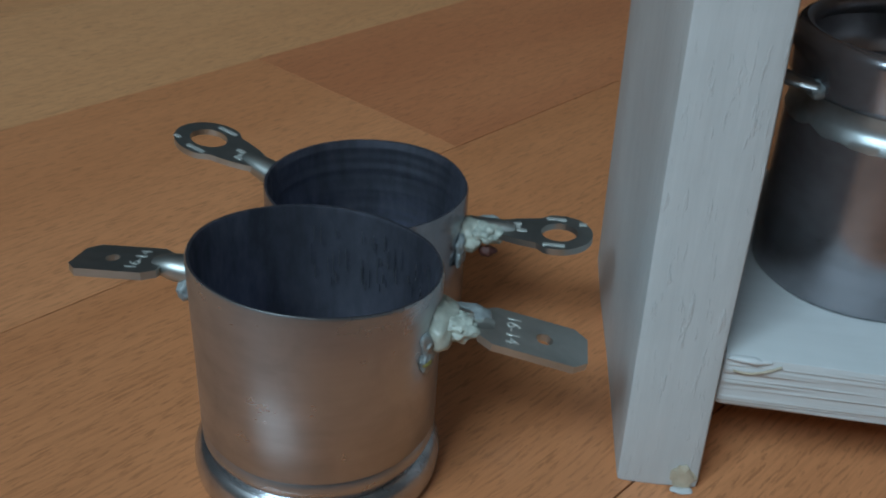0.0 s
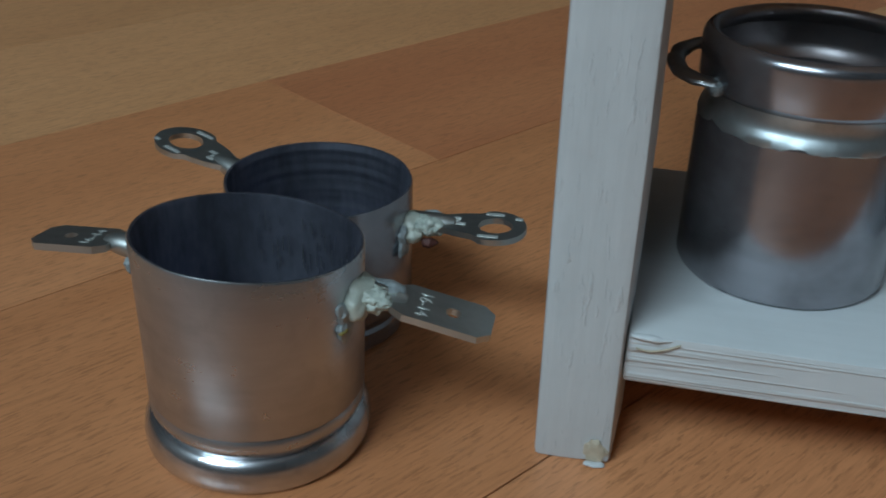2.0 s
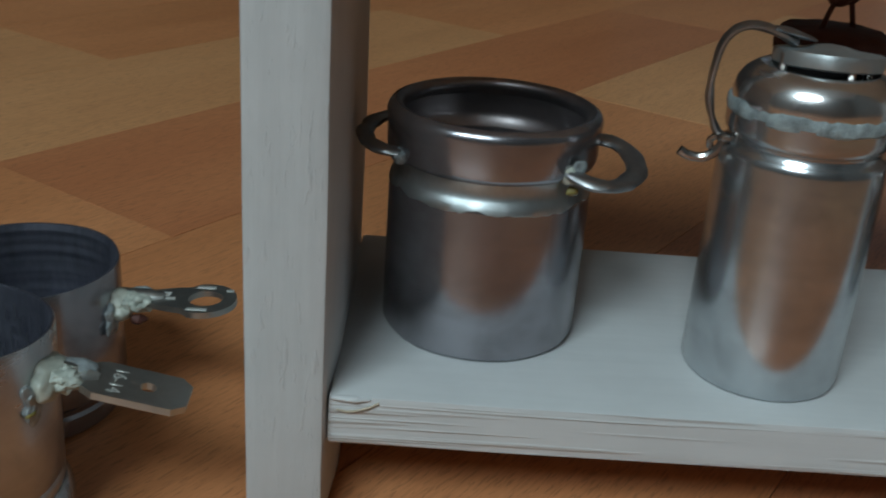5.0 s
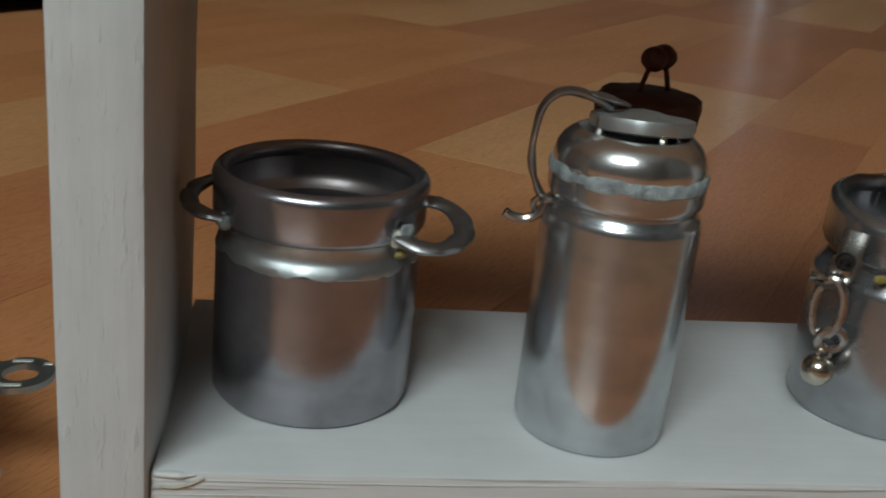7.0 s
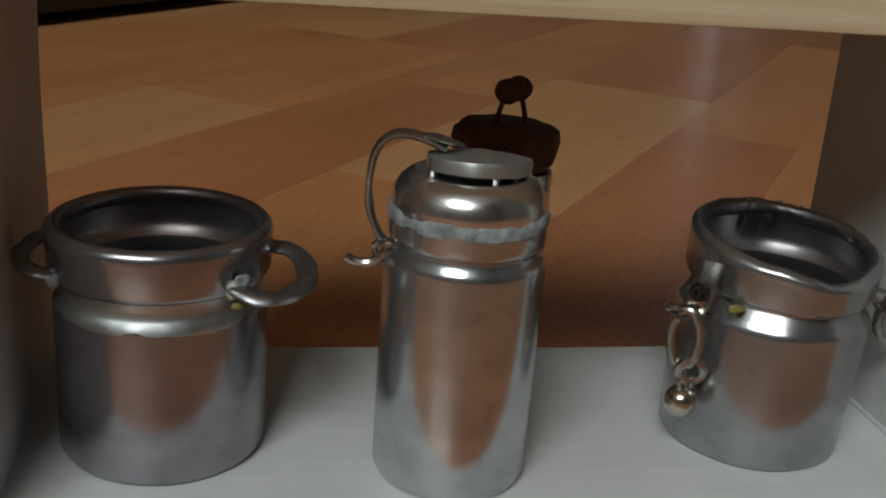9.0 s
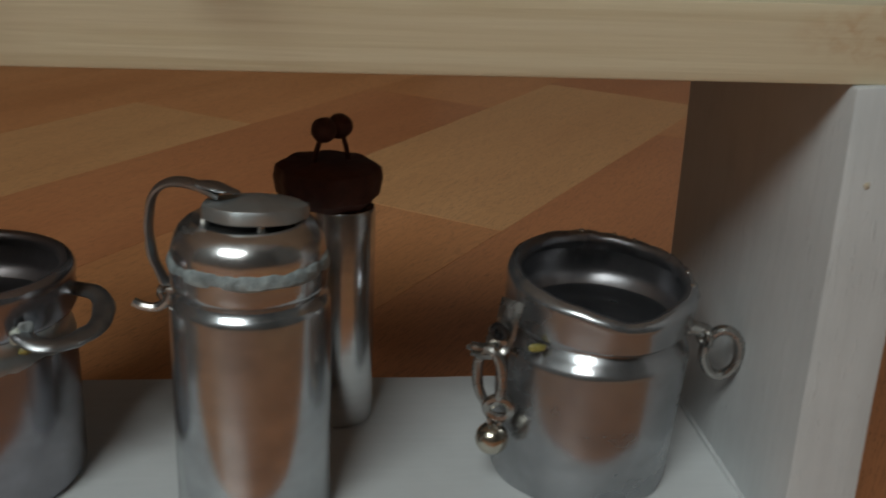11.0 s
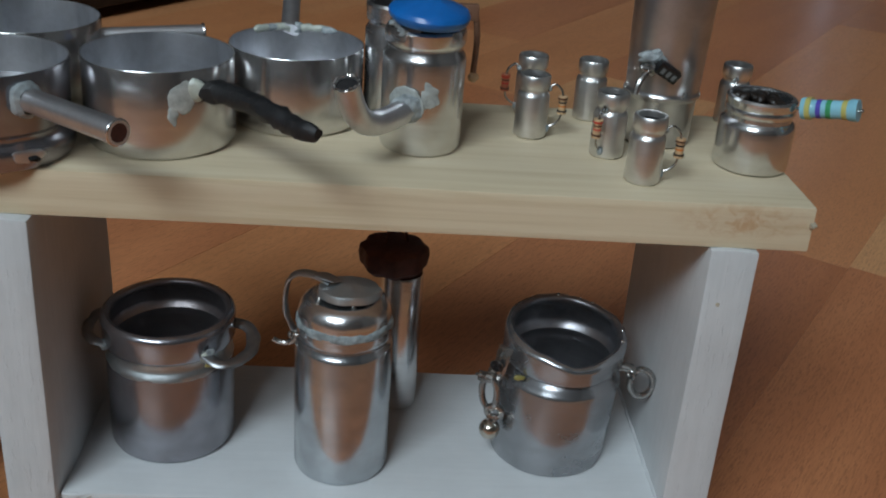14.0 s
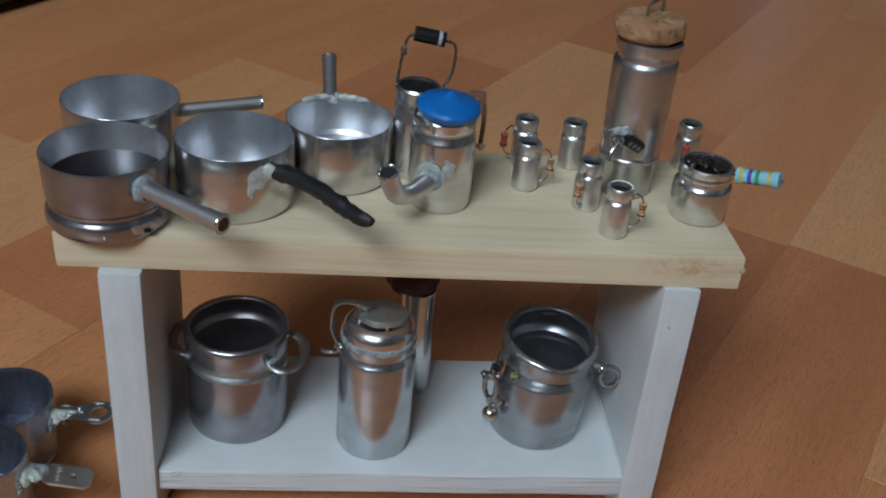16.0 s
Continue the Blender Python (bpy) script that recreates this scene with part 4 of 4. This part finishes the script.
def tube_handle(p, a, b, rad, label="aluminium tube handle", dark=True):
    h = part("handle", sweep([a, (Vector(a) + Vector(b)) / 2, b], rad, None, 18, False, True, hollow=rad * 0.78), ALU_TUBE, p, label)
    d = (Vector(b) - Vector(a)).normalized()
    if dark:
        q = Vector(b) - d * 0.05
        part("end_plug", sweep([q - d * 0.9, q], rad * 0.77, None, 16, False), BROWN_LID, h, "dark plug in the tube end")
    part("rolled_end", ring_torus(Vector(b) - d * 0.3, d, rad * 0.98, 0.3, 24, 8), ALU_BRIGHT, h)
    return h


def pans():
    INSIDE = ALU_PAN
    a = thing("saucepan", -1.0, 38.0, Z2, "round aluminium can saucepan with a tube handle, on the pine top", "saucepan", "saucepans on the pine top")
    pan_shell(a, 13.15, 15.9, ALU_BRIGHT, 1.5, INSIDE)
    tube_handle(a, (12.6, 1.6, 12.3), (31.0, 8.0, 12.5), 1.55)
    b = thing("saucepan", 0.8, 11.6, Z2, "ridged dull aluminium saucepan with dark contents, on pine", "saucepan", "saucepans on the pine top")
    r, h = 13.05, 15.9
    prof = [(r - 1.6, 0), (r - 0.5, 0.3), (r - 0.05, 1.4), (r, 2.6), (r - 0.12, 3.3), (r - 0.4, 3.9), (r - 0.85, 4.35), (r - 1.1, 4.9), (r - 1.05, 5.4), (r - 0.75, 5.9), (r - 0.4, 6.3), (r - 0.25, 8), (r - 0.05, h - 0.2), (r - 0.15, h)]
    part("body", lathe([(0, 0)] + prof, 96, 0.16, 5.5), ALU_WARM, b, "tarnished wall with a rolled ridge")
    part("lining", lathe([(r - 0.15, h), (r - 0.38, h - 0.05), (r - 0.5, h - 0.5), (r - 0.7, 8), (r - 1.2, 7)], 96, 0.14, 5.5), INSIDE, b, "dull inside")
    part("liquid", lathe([(r - 0.75, 9.4), (r - 0.9, 9.55), (0, 9.5)], 96, 0.05, 2.0), COFFEE, b, "dark brown contents")
    tube_handle(b, (8.6, -9.2, 12.2), (26.8, -23.6, 12.6), 1.9)
    part("glue", moved(lathe([(1.9, -0.9), (2.9, -0.3), (2.7, 0.7), (1.85, 1.2)], 32, 0.7, 6.0), place(9.5, -9.9, 12.2, 90, 0, 51.6)), GLUE_GREY, b, "grey glue collar")
    part("paint_fleck", blob((1.6, -12.95, 1.9), (0.16, 0.12, 0.5), 4.0, 0.2, 2), WHITE_TRIM, b, "white paint fleck")
    part("tear", moved(blob((0, 0, 0), (2.3, 0.35, 1.2), 3.0, 0.5), place(8.9, -9.4, 2.6, 0, 8, 43)), ALU_TUBE, b, "torn metal flap")
    part("hole", moved(blob((0, 0, 0), (1.0, 0.5, 0.55), 6.0, 0.4), place(9.6, -9.3, 2.2, 0, 8, 43)), DARK_INSIDE, b, "dark torn hole")
    c = thing("saucepan", 26.2, 21.7, Z2, "shiny aluminium can saucepan with a black putty handle", "saucepan", "saucepans on the pine top")
    pan_shell(c, 12.9, 15.3, ALU_BRIGHT, 8.5, INSIDE)
    part("handle", sweep([(10.0, -9.4, 11.4), (12.5, -11.6, 12.2), (17.6, -17.6, 12.9), (22.6, -24.2, 13.2), (26.6, -29.0, 13.0), (29.6, -32.0, 13.3)], 1.75, None, 14, True, True, (0, 0, 1), lambda s: (1.12 - 0.3 * s ** 1.6) * (1.0 if s < 0.94 else 1.0 - 7 * (s - 0.94)), 0.55, 3.0), BLACK_CLAY, c, "wavy black putty handle")
    part("glue", blob((7.9, -10.0, 12.0), (2.0, 1.2, 2.0), 41.0, 0.18, 4, 0.5), GLUE, c, "pale yellowish epoxy lump")
    part("glue", moved(blob((0, 0, 0), (2.4, 0.22, 2.7), 44.0, 0.3, 4, 0.35), place(6.1, -11.35, 11.0, 0, 0, 28)), SMEAR, c, "thin whitish glue smear")
    part("glue", moved(blob((0, 0, 0), (0.9, 0.25, 1.6), 47.0, 0.5, 3, 0.8), place(4.6, -12.0, 8.0, 0, 0, 21)), SMEAR, c, "thin glue run")
    d = thing("saucepan", 48.5, 36.0, Z2, "bright aluminium can saucepan with an upright tube handle", "saucepan", "saucepans on the pine top")
    pan_shell(d, 12.4, 14.4, ALU_BRIGHT, 12.5, INSIDE, 4.6)
    tube_handle(d, (-2.4, 11.6, 13.2), (-3.2, 26.0, 18.4), 1.75, dark=False)
    for k, t in enumerate((66, 76, 86, 95, 103, 111, 120, 128)):
        q = radians(t)
        part("glue", moved(blob((0, 0, 0), (1.9, 0.8, 0.75 + 0.3 * (k in (3, 4))), 50.0 + k, 0.35, 3, 0.7), place(12.25 * math.cos(q), 12.25 * math.sin(q), 14.1, 0, 0, t + 90)), GLUE if k % 3 else GLUE_GREY, d, "pale glue along the rim")



ALU_PAN = metal("matt_aluminium_inside", (0.76, 0.775, 0.81), (0.3, 0.46), (300, 300, 60), 0.45, 0.3)
pans()


def teapot():
    t = thing("teapot", 71.8, 24.5, Z2, "bright aluminium can teapot with blue lid and tube spout", "teapot")
    r = 7.35
    part("body", lathe([(0, 0), (r - 0.8, 0), (r - 0.25, 0.2), (r, 0.9), (r, 16.4), (r - 0.2, 17.2), (r - 0.8, 18.0), (r - 0.85, 18.6), (r - 0.4, 19.1), (r - 0.25, 19.6), (r - 0.25, 21.4), (r - 0.6, 21.9), (r - 1.3, 22.0), (r - 1.5, 21.4), (0, 21.2)], 80, 0.16, 3.3), ALU_BRIGHT, t, "bright scuffed wall")
    # solid near-black disc closing the gap below the lid
    part("dark_fill", lathe([(0, 21.0), (5.9, 21.1), (6.0, 22.6), (5.6, 23.4), (0, 23.5)], 40, 0.2, 2.0), DARK_INSIDE, t, "black fill under the lid")
    part("lid", moved(lathe([(0, 22.9), (4.2, 23.0), (6.3, 23.6), (6.95, 24.4), (7.05, 25.1), (6.65, 25.8), (5.6, 26.3), (4.0, 26.8), (2.3, 27.3), (1.2, 27.9), (0.6, 28.5), (0, 28.7)], 64, 0.15, 4.0), place(-1.0, -1.2, -0.2, 4, 3, 0)), BLUE, t, "glossy blue disc lid with a drawn-out tip")
    sp = part("spout", sweep([(-1.6, -5.6, 9.0), (-5.0, -9.6, 8.2), (-8.0, -12.9, 8.0), (-10.3, -15.6, 9.3), (-11.8, -17.9, 12.6), (-12.8, -19.6, 16.6)], 2.15, None, 20, True, True, hollow=1.75), ALU_TUBE, t, "bent aluminium tube spout")
    tip, along = Vector((-12.8, -19.6, 16.6)), Vector((-0.9, -1.6, 4.0)).normalized()
    # matt black disc set in the tube to paint its shaded bore
    part("bore", sweep([tip - along * 1.2, tip - along * 0.35], 1.72, None, 18, False), BLACK_CLAY, sp, "dark open end")
    rim = ring_torus(tip, along, 1.95, 0.28, 40, 6)
    for v in rim.verts:
        v.co += along * 0.35 * noise.noise(v.co * 1.6)
    part("torn_rim", rim, ALU_BRIGHT, sp, "bright cut edge")
    part("glue", moved(blob((0, 0, 0), (3.2, 0.4, 3.0), 61.0, 0.28, 4, 0.35), place(-2.9, -7.0, 9.4, 0, 0, -22)), SMEAR, t, "whitish glue round the spout")
    part("glue", blob((-3.0, -7.6, 9.0), (2.6, 1.6, 2.5), 62.0, 0.3, 4, 0.6), GLUE_GREY, t, "grey glue collar")
    part("glue", moved(blob((0, 0, 0), (1.5, 0.3, 2.4), 63.0, 0.45, 4, 0.6), place(1.0, -7.3, 11.2, 0, 0, 8)), SMEAR, t, "thin glue smear")
    part("foil", blob((-2.6, -5.4, 21.9), (2.6, 0.8, 0.9), 65.0, 0.6), GLUE_GREY, t, "torn foil under the lid")
    part("foil", blob((-5.2, -3.4, 22.6), (1.5, 0.9, 0.7), 67.0, 0.6), GLUE_GREY, t, "torn foil under the lid")
    hd = part("handle", sweep([(6.4, 3.8, 20.8), (7.6, 5.6, 23.2), (8.8, 6.0, 23.0), (9.4, 5.8, 18), (9.2, 5.6, 12.2)], 0.55, None, 8), BROWN_STRIP, t, "thin brown strip handle")
    part("grip", block(5.6, 9.4, 5.2, 7.0, 21.6, 24.6, 0.4), BROWN_STRIP, hd)
    part("knob", blob((9.2, 5.4, 11.4), (1.0, 1.0, 0.9), 3.0, 0.2), RES_TAN, hd)


def bucket():
    b = thing("pail", 66.3, 38.1, Z2, "small aluminium can pail with a wire bail, on the pine top", "pail")
    r = 5.3
    part("body", lathe([(0, 0), (r - 0.4, 0), (r, 0.7), (r, 17.6), (r - 0.5, 18.4), (r - 0.5, 18.9), (r - 0.1, 19.4), (r, 22), (r - 0.4, 22.5), (r - 0.9, 22.4), (r - 1.0, 21.4), (0, 21.0)], 64, 0.1, 2.2), ALU, b, "silver wall")
    # the pail's shaded hollow is a flat black disc
    part("dark_fill", lathe([(0, 21.0), (4.3, 21.1), (4.2, 21.8), (0, 21.9)], 40, 0.2, 2.5), DARK_INSIDE, b, "black fill for the shade inside")
    bail = part("bail", sweep([(-5.0, -0.4, 21.6), (-4.6, 0.8, 25), (-3.9, 2.0, 29.0), (-3.3, 2.6, 31.6), (-2.4, 3.0, 33.1), (-1.2, 3.0, 33.4)], 0.36, None, 8), STEEL, b, "thin steel wire")
    part("bail", sweep([(5.4, 3.0, 32.2), (7.2, 3.0, 31.8), (8.1, 2.6, 30.6), (8.0, 1.6, 27), (7.0, 0.6, 24), (5.2, -0.4, 21.6)], 0.36, None, 8), STEEL, b, "thin steel wire")
    part("twist", blob((-3.7, 2.1, 29.8), (0.7, 0.6, 1.4), 4.0, 0.4), STEEL, bail)
    grip = part("grip", sweep([(-1.4, 3.0, 33.6), (5.6, 3.0, 32.4)], 1.75, None, 20, False), BLACK, b, "black cylinder grip")
    part("grip_band", sweep([(3.9, 3.0, 32.68), (4.7, 3.0, 32.55)], 1.8, None, 20, False), BAND["silver"], grip, "grey band")


def resistor(parent, a, b, rad, mat, bands, wire=0.25):
    """A small wound body with coloured bands between two points."""
    a, b = Vector(a), Vector(b)
    d = b - a
    def shape(s):
        return 1.12 if s < 0.18 or s > 0.82 else 0.94
    n = 16
    body = part("grip", sweep([a + d * i / n for i in range(n + 1)], rad, None, 14, False, True, (0, 0.3, 1), shape), mat, parent, "lacquered grip with colour bands")
    for s, colour in bands:
        g = 1.03 * shape(s)
        part("band", sweep([a + d * (s - 0.045), a + d * (s + 0.045)], rad * g + 0.02, None, 14, False, True, (0, 0.3, 1)), BAND[colour], body)
    return body


def mug(x, y, turn, grip, bands, label=""):
    m = thing("mug", x, y, Z2, label, "mug", "mugs on the pine top", turn)
    r = 3.1
    part("body", lathe([(0, 0), (r - 0.35, 0), (r, 0.4), (r, 7.9), (r - 0.2, 8.4), (r - 0.55, 8.8), (r - 0.55, 9.2), (r - 0.25, 9.6), (r - 0.15, 10), (r - 0.15, 11.7), (r - 0.35, 12.0), (r - 0.75, 11.95), (r - 0.85, 11.4), (r - 0.8, 10.2)], 48, 0.08, x), ALU_MUG, m, "bright little can")
    # black disc painted as the shade within the little can
    part("dark_fill", lathe([(0, 10.0), (r - 0.8, 10.1), (r - 0.82, 10.9), (0, 10.8)], 32, 0.25, x), DARK_INSIDE, m, "dark inside")
    h = part("handle", sweep([(2.6, 0, 9.4), (3.9, 0.2, 10.2), (5.2, 0.2, 9.3), (5.6, 0.1, 7.9)], 0.22, None, 6), STEEL, m, "thin wire")
    part("handle", sweep([(5.6, 0, 4.9), (5.2, 0, 3.4), (4.2, 0, 2.4), (2.9, 0, 1.9)], 0.22, None, 6), STEEL, m, "thin wire")
    resistor(h, (5.6, 0.1, 8.2), (5.6, 0.0, 4.8), 0.78, grip, bands)
    part("solder", blob((3.1, 0, 1.6), (0.5, 0.6, 0.8), x, 0.4), GLUE_GREY, m, "grey glue dab")
    part("solder", blob((2.9, 0, 9.3), (0.5, 0.6, 0.5), y, 0.4), GLUE_GREY, m, "grey glue dab")


def mugs():
    tanb = ((0.14, "brown"), (0.36, "black"), (0.56, "orange"), (0.84, "black"))
    redb = ((0.14, "red"), (0.34, "brown"), (0.54, "red"), (0.84, "brown"))
    mug(94.2, 46.2, 195, RES_RED, redb, label="tiny silver can mug with reddish banded grip, near the back")
    mug(92.9, 32.8, -8, RES_TAN, tanb, label="tiny silver can mug with a tan banded grip")
    mug(106.1, 45.2, 70, RES_RED, redb, label="tiny silver can mug beside the tall canister")
    mug(106.1, 24.2, 235, RES_TAN, redb, label="tiny silver can mug with a red banded front grip")
    mug(110.3, 12.2, -6, RES_TAN, tanb, label="tiny silver can mug with tan grip near the front edge")
    mug(136.0, 48.0, 250, RES_RED, redb, label="tiny silver can mug with a red grip, behind the small pan")


def tall_canister():
    c = thing("canister", 117.4, 34.8, Z2, "tall silver can dispenser with cork stopper and black tap", "canister")
    prof = [(0, 0), (5.9, 0), (6.45, 0.3), (6.55, 1.0), (6.6, 8.7), (6.75, 9.1), (7.15, 9.4), (7.2, 10.0), (6.95, 10.4), (6.9, 10.9), (7.3, 22), (7.5, 32.2), (7.3, 33.0), (6.75, 33.6), (6.75, 34.4), (7.3, 35.2), (7.6, 36.2), (7.5, 37.7), (6.9, 38.2), (0, 38.1)]
    part("body", lathe(prof, 80, 0.2, 6.6), ALU_TALL, c, "silver wall with a rolled ridge")
    # near-black ring painted in for the shadow between rim and cork
    part("rim_shadow", lathe([(6.4, 38.0), (6.9, 38.3), (6.6, 38.9), (0, 38.9)], 48, 0.2, 1.0), DARK_INSIDE, c, "dark ring for the shadow under the cork")
    ck = part("cork", moved(lathe([(0, 38.6), (6.6, 38.7), (7.7, 39.6), (7.9, 41.6), (7.4, 42.9), (5.8, 43.4), (0, 43.5)], 56, 0.8, 9.9), place(0.4, -0.2, 0.1, 1, -2, 0)), CORK, c, "crumbly cork stopper")
    part("staple", sweep([(-2.2, -1.4, 43.0), (-2.2, -1.4, 45.4), (-1.2, -0.6, 46.2), (1.6, 1.2, 47.0), (2.0, 1.6, 45.6), (2.0, 1.6, 43.0)], 0.4, None, 8, False), STEEL, ck, "bent wire pull")
    tp = part("tap", blob((-4.6, -6.4, 15.4), (1.7, 1.6, 1.3), 71.0, 0.5), STEEL, c, "grey metal tap")
    part("spout", sweep([(-4.6, -6.8, 15.2), (-6.4, -8.2, 13.4), (-7.0, -8.8, 11.2)], 0.6, None, 8), STEEL, tp)
    part("glue", blob((-3.6, -6.3, 17.6), (2.5, 0.8, 1.2), 73.0, 0.6), GLUE_GREY, c, "grey glue")
    ch = part("chip", moved(block(-2.3, 2.3, -0.9, 0.9, -1.2, 1.2, 0.2), place(-1.6, -8.0, 15.4, 15, 30, 6)), BLACK, tp, "black chip lever")
    for k in (-1.2, 0.1, 1.3):
        part("print_bar", moved(block(k - 0.35, k + 0.35, -0.96, -0.9, -0.6, 0.5, 0), place(-1.6, -8.0, 15.4, 15, 30, 6)), CHIP_MARK, ch)


def small_pan():
    s = thing("saucepan", 132.6, 22.9, Z2, "small bright can pan of roasted beans, banded blue handle", "saucepan", "saucepans on the pine top")
    r = 6.75
    part("body", lathe([(0, 0), (r - 0.7, 0), (r - 0.2, 0.2), (r, 0.8), (r, 8.0), (r - 0.25, 8.7), (r - 0.9, 9.3), (r - 0.95, 9.9), (r - 0.6, 10.4), (r - 0.55, 11.0), (r - 0.75, 11.5), (r - 0.55, 12.0), (r - 0.5, 12.9), (r - 0.9, 13.3), (r - 1.4, 13.2), (r - 1.5, 12.4), (r - 1.5, 10)], 72, 0.12, 7.7), ALU_BRIGHT, s, "bright wall with a grooved neck")
    part("bed", lathe([(0, 10.9), (r - 1.5, 10.9), (r - 1.6, 11.4), (0, 11.6)], 40, 0.3, 1.0), DARK_INSIDE, s, "dark bed under the beans")
    rnd = random.Random(8)
    for k in range(15):
        a, q = rnd.uniform(0, 6.28), 4.2 * math.sqrt(rnd.random())
        part("bean", moved(blob((0, 0, 0), (1.35, 0.95, 0.75), k * 1.3, 0.2, 2), place(q * math.cos(a), q * math.sin(a), 12.0 + rnd.uniform(0, 0.8), rnd.uniform(-30, 30), rnd.uniform(-30, 30), rnd.uniform(0, 180))), BEANS, s)
    resistor(s, (6.2, -3.6, 12.4), (13.6, -9.4, 14.3), 1.75, RES_BLUE, ((0.13, "yellow"), (0.32, "violet"), (0.5, "green"), (0.78, "yellow")))
    part("wire", sweep([(5.2, -2.8, 12.0), (6.4, -3.8, 12.4)], 0.35, None, 8, False), STEEL, s)
    part("wire", sweep([(13.5, -9.3, 14.2), (14.2, -9.9, 14.4)], 0.3, None, 8, False), STEEL, s)


teapot()
bucket()
mugs()
tall_canister()
small_pan()
